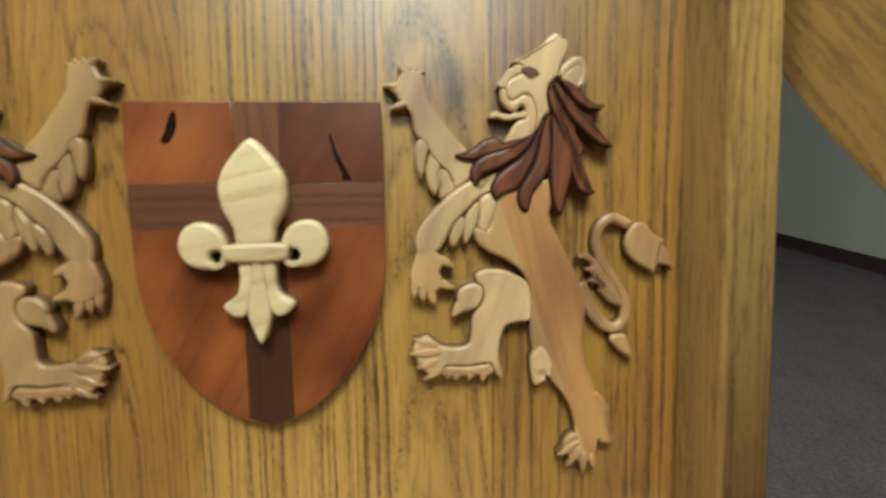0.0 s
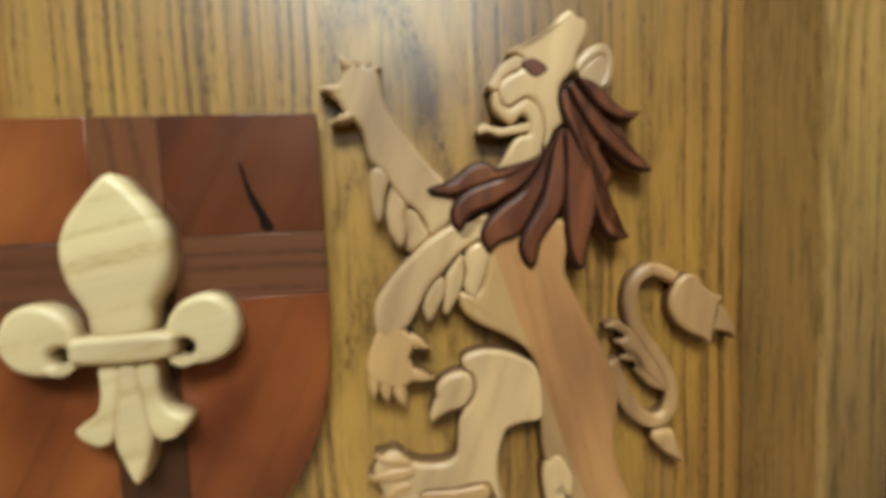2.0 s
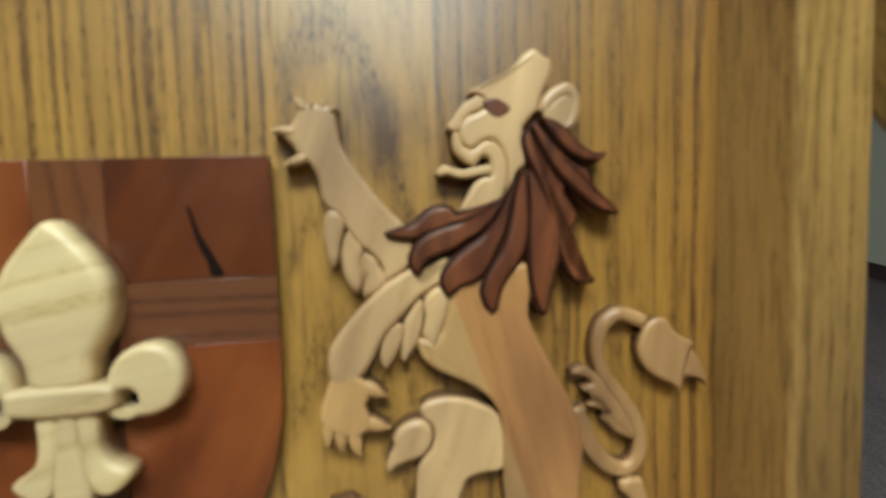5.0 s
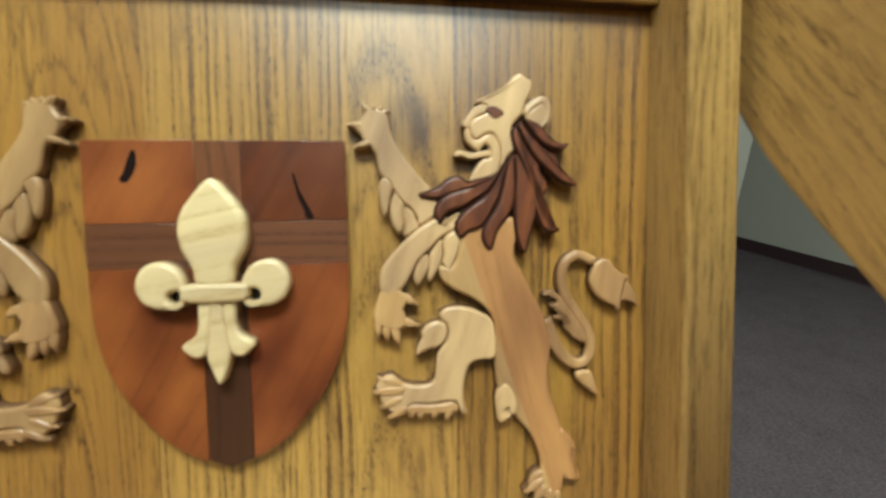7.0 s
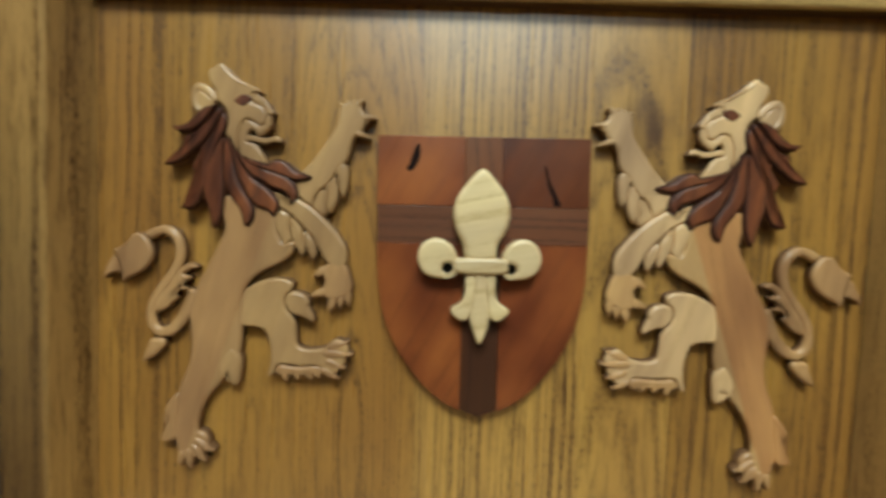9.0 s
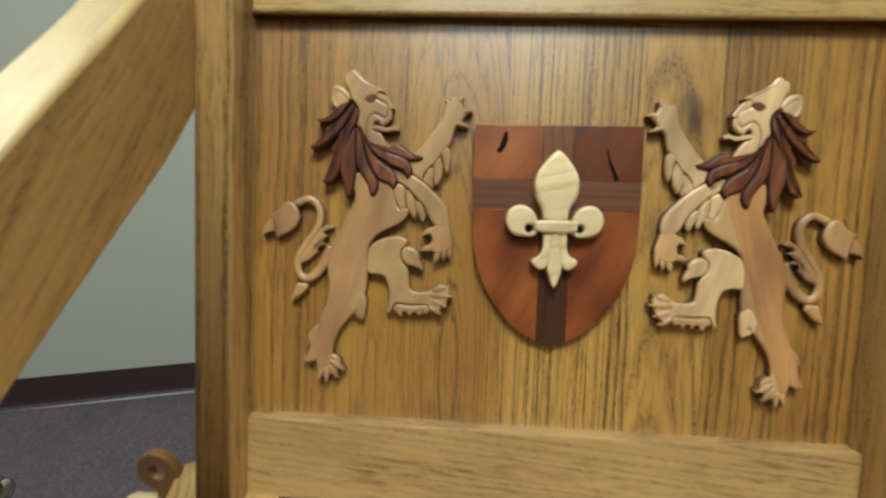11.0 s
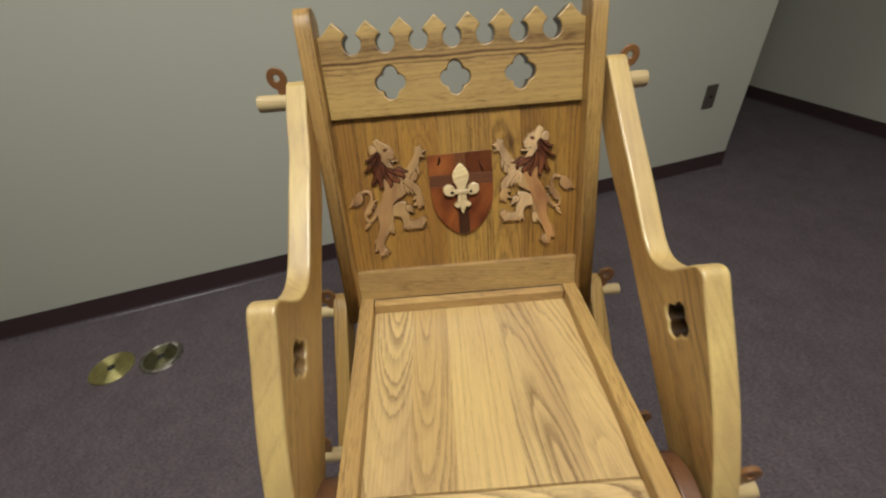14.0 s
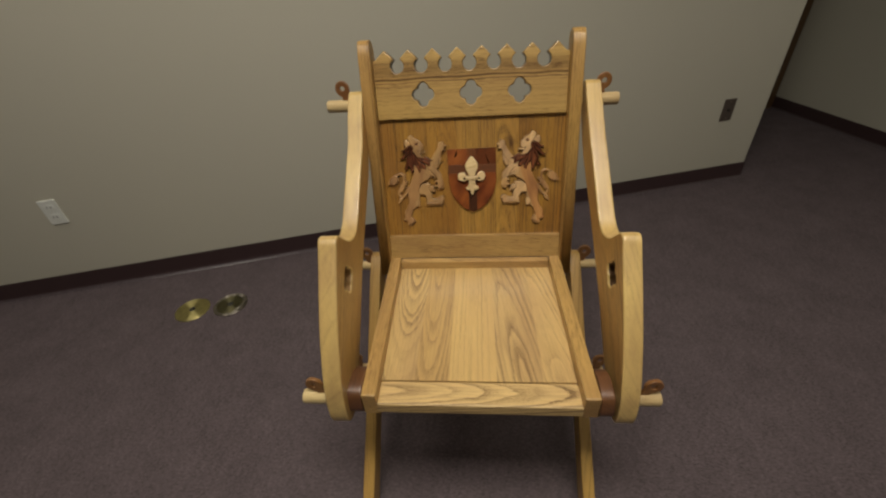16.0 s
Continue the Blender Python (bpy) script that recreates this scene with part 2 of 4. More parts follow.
# upright boards of the back: left edge, right edge, timber
BOARDS = [(-0.2105, -0.156, panel_wood("oak_straight", -0.30, 0.10, 0.02, 0.62, ring=0.0072)),
          (-0.156, -0.100, panel_wood("oak_plain", -0.135, 0.004, 0.05, 0.5, (0.36, 0.192, 0.046), ring=0.0075, apex=(up_to(0.10), 0.06))),
          (-0.100, -0.033, panel_wood("oak_arched", -0.074, 0.004, 0.11, 0.7, (0.345, 0.178, 0.042), ring=0.0056, apex=(up_to(0.12), 0.13))),
          (-0.033, 0.058, panel_wood("oak_pale", 0.13, 0.06, 0.02, 0.9, (0.44, 0.255, 0.070), ring=0.0056)),
          (0.058, 0.108, panel_wood("oak_broad", 0.080, 0.004, 0.07, 0.5, (0.435, 0.25, 0.068), (0.087 * S, 0.0815 * S, 0.7465 * S), ring=0.0090, apex=(up_to(-0.14), 0.10))),
          (0.108, 0.150, panel_wood("oak_fine", 0.20, 0.05, 0.03, 0.9, (0.36, 0.19, 0.045), ring=0.0066)),
          (0.150, 0.2105, panel_wood("oak_edge", 0.30, 0.08, 0.02, 0.9, (0.365, 0.19, 0.044), ring=0.0072))]
M_PANEL = BOARDS[0][2]
M_POST = wood("post_oak", (0.46, 0.278, 0.092), BARK, UP, OUT, ring=0.006, heart=0.12, slope=0.03, spread=0.1, contrast=0.6, pores=0.9, fleck=0.5, patchy=0.9)
M_RAIL = wood("rail_oak", (0.47, 0.293, 0.108), BARK, (1, 0, -0.08), OUT, ring=0.0062, heart=0.07, slope=0.08, spread=0.02, contrast=0.4, pores=0.65, fleck=0.55, patchy=0.9, cloud=16.0)
CREST_AT = [up_to(b) for b in (0.4225, 0.4155, 0.409, 0.440)]
M_CREST = wood("crest_oak", (0.445, 0.285, 0.098), BARK, (1, 0, 0), OUT, ring=0.012, heart=0.10, slope=0.03, spread=0.02, contrast=0.34, pores=0.55, fleck=0.45, figure=0.010, wander=0.006,
               streaks=[(UP, CREST_AT[0], 0.0034, 0.95, 0.014), (UP, CREST_AT[1], 0.0022, 0.6, 0.016), (UP, CREST_AT[2], 0.0016, 0.3, 0.014), (UP, CREST_AT[3], 0.024, 0.55, 0.01)])
# end grain, darkened further to hold the shade inside the cut holes
M_CUT_SHADE = wood("cut_shade_oak", (0.075, 0.036, 0.012), (0.03, 0.014, 0.005), (1, 0, 0), OUT, ring=0.004, contrast=0.6)
M_ARMS = {k: wood("arm_oak", (0.48, 0.290, 0.092), BARK, (0, -0.73, -0.68), (k, 0, 0), ring=0.0058, heart=-0.055, slope=0.03, middle=k * 0.655, contrast=0.36, wander=0.006, pores=0.8, gloss=1.0, rough=0.36, coat=0.3, level=0.25, fleck=0.5, patchy=0.7, cloud=14.0,
                  streaks=[((0, -0.68, 0.73), v * S, half, most * (1.0 if k > 0 else 0.35), 0.03) for v, half, most in ((0.668, 0.007, 0.5), (0.650, 0.0035, 0.65), (0.637, 0.003, 0.5), (0.622, 0.002, 0.4), (0.585, 0.012, 0.22))]) for k in (-1, 1)}
# mottled edge grain of the arm oak, paler to hold the light falling there
M_ARM_EDGE_LIT = wood("arm_edge_lit_oak", (0.54, 0.372, 0.140), (0.22, 0.125, 0.043), (0, -0.73, -0.68), (0, -0.68, 0.73), ring=0.009, heart=0.10, slope=0.02, contrast=0.28, pores=0.5, gloss=1.0, rough=0.36, coat=0.12, fleck=0.22, patchy=0.8, cloud=30.0)
M_SLOT = wood("slot_oak", (0.36, 0.22, 0.085), (0.10, 0.05, 0.018), (0, -0.73, -0.68), (1, 0, 0), ring=0.004, contrast=0.7)
SEAT, SEAT_DARK = (0.585, 0.398, 0.168), (0.15, 0.076, 0.027)


def seat_wood(name, middle, heart, slope, contrast, light=SEAT, wander=0.006, apex=None, ring=0.0115, grain=(0, 1, 0)):
    return wood(name, light, SEAT_DARK, grain, (0, 0, 1), ring=ring, heart=heart, slope=slope, middle=middle, pores=0.5, contrast=contrast * 1.18, tone=0.15, gloss=0.9, rough=0.31, coat=0.3, wander=wander, level=0.4565 * S, apex=apex, jag=0.0011, fleck=0.2, crisp=True)


SEAT_BOARDS = [(-0.19, -0.110, seat_wood("seat_arched", -0.151, 0.002, 0.17, 0.85, apex=(0.03, -0.16), ring=0.0076, wander=0.003)),
               (-0.110, -0.046, seat_wood("seat_flamed", -0.093, 0.003, 0.17, 0.7, (0.565, 0.37, 0.142), apex=(0.02, -0.085), ring=0.0068, wander=0.004)),
               (-0.046, 0.045, seat_wood("seat_pale", 0.25, 0.12, 0.02, 0.32, (0.61, 0.412, 0.165))),
               (0.045, 0.130, seat_wood("seat_broad", 0.056, 0.002, -0.19, 0.8, apex=(-0.42, 0.105), ring=0.0105, wander=0.005, grain=(-0.13, 1, 0))),
               (0.130, 0.19, seat_wood("seat_straight", 0.126, 0.004, 0.12, 0.6, apex=(-0.60, 0.085), ring=0.0095, grain=(-0.13, 1, 0)))]
M_SEAT = SEAT_BOARDS[0][2]
M_SEAT_END = wood("seat_end_oak", (0.62, 0.435, 0.195), (0.12, 0.064, 0.027), (1, 0, 0), (0, 0, 1), ring=0.0085, heart=0.003, slope=0.15, middle=0.404, contrast=1.2, wander=0.004, level=0.4545 * S, apex=(-0.26, 0.105), jag=0.0010, crisp=True, fleck=0.15, gloss=0.35, rough=0.42)
M_RAIL_Y = wood("side_rail_oak", (0.49, 0.300, 0.103), BARK, (0, 1, 0), (0, 0, 1), ring=0.005, heart=0.1, slope=0.04, spread=0.05, contrast=0.36, fleck=0.5, patchy=0.9, cloud=14.0)
M_LEG = wood("leg_oak", (0.45, 0.27, 0.078), BARK, (0, 0.7, 0.7), (1, 0, 0), ring=0.005, heart=0.1, slope=0.05, spread=0.05, contrast=0.6)
M_PEG = wood("peg_birch", (0.61, 0.465, 0.235), (0.35, 0.21, 0.08), (1, 0, 0), (0, 0, 1), ring=0.005, heart=0.03, contrast=0.5, pores=0.15)
M_KEY = wood("walnut_key", (0.225, 0.102, 0.034), (0.11, 0.045, 0.016), (0.3, 0, 1), ring=0.004, contrast=0.7, pores=0.3)
M_SPACER = wood("walnut_block", (0.115, 0.046, 0.020), (0.045, 0.017, 0.008), (0, 1, 0), (0, 0, 1), ring=0.006, contrast=0.7, pores=0.3)


def cherry(name, light, dark):
    return wood(name, light, dark, (0.45, 0.2, 0.85), OUT, ring=0.012, heart=0.03, slope=0.3, spread=0.08, contrast=0.34, pores=0.06, tone=0.6, rough=0.33, figure=0.09, gloss=0.7, cloud=27.0, patchy=2.3, stretch=0.62)


M_CHERRY = [cherry("cherry_orange", (0.205, 0.057, 0.0158), (0.05, 0.012, 0.004)), cherry("cherry_dark", (0.140, 0.036, 0.011), (0.038, 0.009, 0.0035)),
            cherry("cherry_warm", (0.195, 0.051, 0.0138), (0.045, 0.010, 0.004)), cherry("cherry_red", (0.160, 0.041, 0.012), (0.040, 0.009, 0.0035))]
M_WALNUT = wood("walnut_inlay", (0.058, 0.0205, 0.0098), (0.022, 0.008, 0.0045), UP, OUT, ring=0.006, contrast=0.8, pores=0.4, rough=0.36)
M_WALNUT_X = wood("walnut_inlay_across", (0.155, 0.058, 0.026), (0.06, 0.022, 0.011), (1, 0, 0), OUT, ring=0.006, contrast=0.8, pores=0.4, rough=0.36)
M_WALNUT_RED = wood("walnut_inlay_red", (0.17, 0.058, 0.022), (0.07, 0.022, 0.010), UP, OUT, ring=0.006, contrast=0.8, pores=0.4, rough=0.36)
M_MAPLE = wood("maple", (0.675, 0.522, 0.292), (0.43, 0.284, 0.112), (1, 0, 0.22), OUT, ring=0.011, heart=0.05, contrast=0.7, pores=0.04, tone=0.12, rough=0.38, cloud=30.0, patchy=0.8)
M_CREAM = wood("pale_limewood", (0.545, 0.355, 0.182), (0.36, 0.215, 0.09), (0.3, 0.2, 1), OUT, ring=0.012, contrast=0.4, pores=0.06, tone=0.2, rough=0.35, cloud=44.0, patchy=1.6)
M_SAND = wood("sandy_limewood", (0.41, 0.248, 0.108), (0.30, 0.168, 0.066), (0.3, 0.2, 1), OUT, ring=0.012, contrast=0.4, pores=0.06, tone=0.25, rough=0.35, cloud=44.0, patchy=1.6)
M_BUFF = wood("buff_alder", (0.42, 0.24, 0.103), (0.30, 0.158, 0.062), (0.2, 0.2, 1), OUT, ring=0.010, contrast=0.45, pores=0.08, tone=0.25, rough=0.35, cloud=44.0, patchy=1.6)
# the body: a pale chest glued to a darker flank along a slanting seam
M_BODY = {k: wood("laminated_body", (0.455, 0.275, 0.118) if k > 0 else (0.41, 0.24, 0.104), (0.31, 0.18, 0.07), (-0.25 * k, 0.2, 1), OUT, ring=0.010, contrast=0.45, pores=0.08, tone=0.2, rough=0.35, cloud=44.0, patchy=1.6,
                  second=((0.42, 0.205, 0.078) if k > 0 else (0.385, 0.212, 0.09), (0.27, 0.125, 0.043) if k > 0 else (0.30, 0.158, 0.062), (k, 0.345 * UP[1], 0.345 * UP[2]), (0.111 + 0.345 * (0.2237 + 0.481 * UP[2])) * S)) for k in (-1, 1)}
M_MANE = wood("mane_walnut", (0.150, 0.044, 0.0165), (0.036, 0.012, 0.006), (0.2, 0.2, 1), OUT, ring=0.008, contrast=0.6, pores=0.1, tone=0.9, rough=0.42, gloss=0.5, cloud=110.0, patchy=3.4)
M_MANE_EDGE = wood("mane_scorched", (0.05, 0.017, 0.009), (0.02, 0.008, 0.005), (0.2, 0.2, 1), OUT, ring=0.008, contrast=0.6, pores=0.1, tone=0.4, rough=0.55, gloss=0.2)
# sides of the relief: same timber, its shade put into a darker brown
M_SIDE_SHADE = paint("side_shade", (0.17, 0.088, 0.035), 0.6)
M_KNOT = paint("dark_knot", (0.012, 0.006, 0.005), 0.9)
M_KNOT.node_tree.nodes["Principled BSDF"].inputs["Specular IOR Level"].default_value = 0.1
M_WALL = paint("wall_paint", (0.485, 0.475, 0.395), 0.62, 0.05, 1.3, 420.0, 0.25, 0.0007)
M_BASE = paint("vinyl_skirting", (0.048, 0.028, 0.029), 0.42, 0.15, 5.0, 200.0, 0.1)
# same vinyl, paler: part of the toe's highlight is put into its colour
M_TOE = paint("skirting_toe", (0.085, 0.068, 0.074), 0.28, 0.2, 9.0, 200.0, 0.1)
# unseen ceiling, toned down to grey so that it bounces less light
M_CEIL = paint("ceiling_tile", (0.42, 0.41, 0.39), 0.85, 0.08, 3.0, 90.0, 0.5, 0.002)
M_CARPET = carpet_material()
M_BRASS = turned_metal("brass", (0.62, 0.55, 0.23), 0.36, 0.75)
M_NICKEL = turned_metal("worn_nickel", (0.40, 0.37, 0.31), 0.42, 0.5)
M_OLD_BRASS = turned_metal("old_brass", (0.20, 0.185, 0.10), 0.40, 0.7)
M_HOLE = paint("dark_hole", (0.012, 0.011, 0.010), 0.7)
M_WHITE = paint("white_plastic", (0.68, 0.71, 0.67), 0.4, 0.05)
M_BROWN_PLATE = paint("brown_plastic", (0.075, 0.058, 0.048), 0.4, 0.1)
M_DOOR = wood("door_frame_wood", (0.11, 0.06, 0.025), (0.05, 0.026, 0.012), (0, 0, 1), ring=0.01, contrast=0.6)
M_FIXTURE = paint("fixture_enamel", (0.75, 0.75, 0.73), 0.5)
M_GLOW = glow("lamp_diffuser", (1.0, 0.95, 0.86), 1.2)


# ---------------------------------------------------------------- building helpers
def finish(name, bm, materials, parent=None, label="", category="", kind="", size=S):
    for v in bm.verts:
        v.co *= size
    bmesh.ops.recalc_face_normals(bm, faces=bm.faces)
    me = bpy.data.meshes.new(name)
    bm.to_mesh(me)
    bm.free()
    for m in (materials if isinstance(materials, (list, tuple)) else [materials]):
        me.materials.append(m)
    ob = new(name, me)
    if parent:
        ob.parent = parent
    return tagged(ob, label, category, kind=kind)


def part(name, bm, material, parent, label=""):
    return finish(name, bm, material, parent, label)


def smooth(points, steps=4):
    """A closed curve through the points."""
    out, k = [], len(points)
    for i in range(k):
        p0, p1, p2, p3 = (Vector(points[(i + j - 1) % k]) for j in range(4))
        for s in range(steps):
            u = s / steps
            out.append(0.5 * (2 * p1 + (p2 - p0) * u + (2 * p0 - 5 * p1 + 4 * p2 - p3) * u * u + (3 * p1 - p0 - 3 * p2 + p3) * u ** 3))
    return [(v.x, v.y) for v in out]


def area(loop):
    return 0.5 * sum(a[0] * b[1] - b[0] * a[1] for a, b in zip(loop, loop[1:] + loop[:1]))


def inset(loop, d, most=None):
    """The loop moved d to its left (inward for one that runs anticlockwise), nowhere further than most allows."""
    out, k, wish = [], len(loop), d
    for i in range(k):
        a, b, c = Vector(loop[i - 1]), Vector(loop[i]), Vector(loop[(i + 1) % k])
        e, f = (b - a), (c - b)
        if e.length < 1e-6 or f.length < 1e-6:
            out.append(loop[i])
            continue
        e.normalize(), f.normalize()
        n1, n2 = Vector((-e.y, e.x)), Vector((-f.y, f.x))
        n = n1 + n2
        n = n1 if n.length < 1e-3 else n.normalized()
        n /= max(0.75, n.dot(n1))
        d = wish if most is None else min(wish, most[i])
        out.append((b.x + n.x * d, b.y + n.y * d))
    return out


def room(loop):
    """How far each corner of the loop can move inward before it nears the far side."""
    pts = np.array(loop, float)
    nxt = np.roll(pts, -1, 0)
    way = nxt - np.roll(pts, 1, 0)
    nrm = np.stack([-way[:, 1], way[:, 0]], 1)
    nrm /= np.linalg.norm(nrm, axis=1, keepdims=True) + 1e-9
    k, out = len(pts), []
    for i in range(k):
        e = nxt - pts
        den = nrm[i, 0] * e[:, 1] - nrm[i, 1] * e[:, 0]
        w = pts - pts[i]
        ok = np.abs(den) > 1e-9
        den = np.where(ok, den, 1.0)
        far = (w[:, 0] * e[:, 1] - w[:, 1] * e[:, 0]) / den
        at = (w[:, 0] * nrm[i, 1] - w[:, 1] * nrm[i, 0]) / den
        ok &= (at >= -0.01) & (at <= 1.01) & (far > 1e-4)
        ok[[i, i - 1]] = False
        out.append(float(far[ok].min()) if ok.any() else 99.0)
    out = np.array(out)
    for _ in range(4):
        out = np.minimum(out, np.minimum(np.roll(out, 1), np.roll(out, -1)) * 1.15)
    return out


def plate(bm, loops, low, high, place, round_top=1.5, round_low=0.0, steps=3, side_slot=0, top_slot=0, edge_slot=None, hole_slot=None):
    """A flat piece with rounded edges, in millimetres: the first loop is its outline, the others go through it.
    place(a, b, h) gives the point in metres."""
    def rings(loop):
        prof = []
        if round_low > 0:
            for s in range(steps + 1):
                w = math.pi / 2 * s / steps
                prof.append((round_low * (1 - math.sin(w)), low + round_low * (1 - math.cos(w))))
        else:
            prof.append((0.0, low))
        wide = round_low > 0 and round_top > 0 and high - low > round_low + round_top + 4
        if wide:                 # keeps the shading of a broad side flat
            prof += [(0.0, low + round_low + 0.5), (0.0, high - round_top - 0.5)]
        if round_top > 0:
            for s in range(steps + 1):
                w = math.pi / 2 * s / steps
                prof.append((round_top * (1 - math.cos(w)), high - round_top * (1 - math.sin(w))))
        else:
            prof.append((0.0, high))
        most = room(loop) * 0.36
        return [[bm.verts.new((*q, h)) for q in (inset(loop, d, most) if d else loop)] for d, h in prof]
    made, tops, lows = [], [], []
    for i, loop in enumerate(loops):
        loop = list(loop)
        if (area(loop) > 0) == (i > 0):
            loop.reverse()
        rr = rings(loop)
        k = len(loop)
        made += [v for r in rr for v in r]
        for j, (r0, r1) in enumerate(zip(rr, rr[1:])):
            first = steps if round_low > 0 else 0
            straight = first <= j <= first + (len(rr) - 2 * steps - 2 if round_low > 0 and round_top > 0 else 0)
            for q in range(k):
                fc = bm.faces.new((r0[q], r0[(q + 1) % k], r1[(q + 1) % k], r1[q]))
                fc.smooth = True
                fc.material_index = (side_slot if hole_slot is None or i == 0 else hole_slot) if straight else top_slot if edge_slot is None or j == len(rr) - 2 else edge_slot
        lows.append(rr[0]), tops.append(rr[-1])
    for group in (tops, lows):
        if len(group) == 1:
            cap = bm.faces.new(group[0])
            cap.normal_update()
            faces = bmesh.ops.triangulate(bm, faces=[cap], ngon_method="EAR_CLIP")["faces"]
        else:
            edges = []
            for r in group:
                for q in range(len(r)):
                    e = bm.edges.get((r[q], r[(q + 1) % len(r)]))
                    edges.append(e)
            res = bmesh.ops.triangle_fill(bm, use_beauty=True, use_dissolve=False, edges=edges, normal=(0, 0, 1))
            faces = [g for g in res["geom"] if isinstance(g, bmesh.types.BMFace)]
        for fc in faces:
            fc.smooth = False
            fc.material_index = top_slot
    for v in made:
        v.co = place(*v.co)
    return made


def box(bm, lo, hi, place=None, bevel=0.0025):
    r = bmesh.ops.create_cube(bm, size=1.0)
    for v in r["verts"]:
        v.co = [lo[i] + (v.co[i] + 0.5) * (hi[i] - lo[i]) for i in range(3)]
    edges = list({e for v in r["verts"] for e in v.link_edges})
    verts = r["verts"]
    if bevel:
        res = bmesh.ops.bevel(bm, geom=edges, offset=bevel, segments=2, profile=0.6, affect="EDGES")
        verts = list({v for v in res["verts"]} | {v for v in verts if v.is_valid})
        verts = list({v for f in res["faces"] for v in f.verts} | {v for v in verts if v.is_valid})
    if place:
        for v in verts:
            v.co = place(*v.co)


def rod(bm, a, b, radius, segments=24, end=0.003):
    """A round bar from a to b with eased ends."""
    a, b = Vector(a), Vector(b)
    way = (b - a).normalized()
    u = way.orthogonal().normalized()
    w = way.cross(u)
    long = (b - a).length
    prof = [(radius - end, 0), (radius - end * 0.3, end * 0.3), (radius, end), (radius, long - end), (radius - end * 0.3, long - end * 0.3), (radius - end, long)]
    rr = [[bm.verts.new(a + way * h + (u * math.cos(k) + w * math.sin(k)) * r) for k in (2 * math.pi * j / segments for j in range(segments))] for r, h in prof]
    for r0, r1 in zip(rr, rr[1:]):
        for j in range(segments):
            bm.faces.new((r0[j], r0[(j + 1) % segments], r1[(j + 1) % segments], r1[j])).smooth = True
    bm.faces.new(rr[0]), bm.faces.new(rr[-1])


def circle(cx, cy, r, k=24, start=0.0, sweep=2 * math.pi, closed=True):
    return [(cx + r * math.cos(start + sweep * j / (k if closed else k - 1)), cy + r * math.sin(start + sweep * j / (k if closed else k - 1))) for j in range(k)]


FOOT = 0.481                  # height at which the leaning back meets the seat


def back(x, u, n):
    """A point of the leaning back: across, up along it, out from it (metres)."""
    return Vector((x, u * UP[1] + n * OUT[1], FOOT + u * UP[2] + n * OUT[2]))


def back_mm(a, b, h):
    return back(a / 1000, b / 1000, h / 1000)


# ---------------------------------------------------------------- the room
WALL_DIR = Vector((0.9625, 0.2712, 0))
WALL_OUT = Vector((0.2712, -0.9625, 0))
CORNER = Vector((1.440, 1.330, 0))


def on_wall(s, out, z):
    """A point s metres along the wall from its free corner, out from its face, at a height."""
    return CORNER + WALL_DIR * s + WALL_OUT * out + Vector((0, 0, z))


HIGH = CEILING / S


def sheet(name, corners, material, label, category, thick, down):
    bm = bmesh.new()
    vs = [bm.verts.new(Vector(c)) for c in corners]
    ws = [bm.verts.new(Vector(c) + Vector(down) * thick) for c in corners]
    bm.faces.new(vs), bm.faces.new(ws)
    k = len(vs)
    for j in range(k):
        bm.faces.new((vs[j], vs[(j + 1) % k], ws[(j + 1) % k], ws[j]))
    return finish(name, bm, material, None, label, category, "structure")


sheet("floor", [(-9, -9.5, 0), (5.2, -9.5, 0), (5.2, 4, 0), (-9, 4, 0)], M_CARPET, "grey and mauve flecked loop pile carpet", "floor", 0.05, (0, 0, -1))
sheet("ceiling", [(-9, -9.5, HIGH), (5.2, -9.5, HIGH), (5.2, 4, HIGH), (-9, 4, HIGH)], M_CEIL, "light grey suspended ceiling of the room", "ceiling", 0.05, (0, 0, 1))
bm = bmesh.new()
box(bm, (-11.0, -0.13, 0), (0, 0, HIGH), lambda s, o, z: on_wall(s, o, z), 0.004)
finish("wall_north", bm, M_WALL, None, "greyish beige painted wall behind the chair", "wall", "structure")
sheet("wall_west", [(-8.5, -9.5, 0), (-8.5, 1, 0), (-8.5, 1, HIGH), (-8.5, -9.5, HIGH)], M_WALL, "beige painted side wall", "wall", 0.1, (-1, 0, 0))
sheet("wall_south", [(-8.5, -9.2, 0), (5.1, -9.2, 0), (5.1, -9.2, HIGH), (-8.5, -9.2, HIGH)], M_WALL, "beige painted wall", "wall", 0.1, (0, -1, 0))
FAR_A, FAR_D = Vector((2.19, 2.45, 0)), Vector((0.232, -0.973, 0))
sheet("wall_east", [FAR_A, FAR_A + FAR_D * 12, FAR_A + FAR_D * 12 + Vector((0, 0, HIGH)), FAR_A + Vector((0, 0, HIGH))], M_WALL, "beige painted wall across the passage", "wall", 0.1, (0.97, 0.23, 0))
sheet("wall_passage_end", [FAR_A + Vector((0.05, 0.01, 0)), FAR_A + Vector((-1.6, -0.45, 0)), FAR_A + Vector((-1.6, -0.45, HIGH)), FAR_A + Vector((0.05, 0.01, HIGH))], M_WALL, "beige painted end wall of the passage", "wall", 0.1, (-0.27, 0.96, 0))


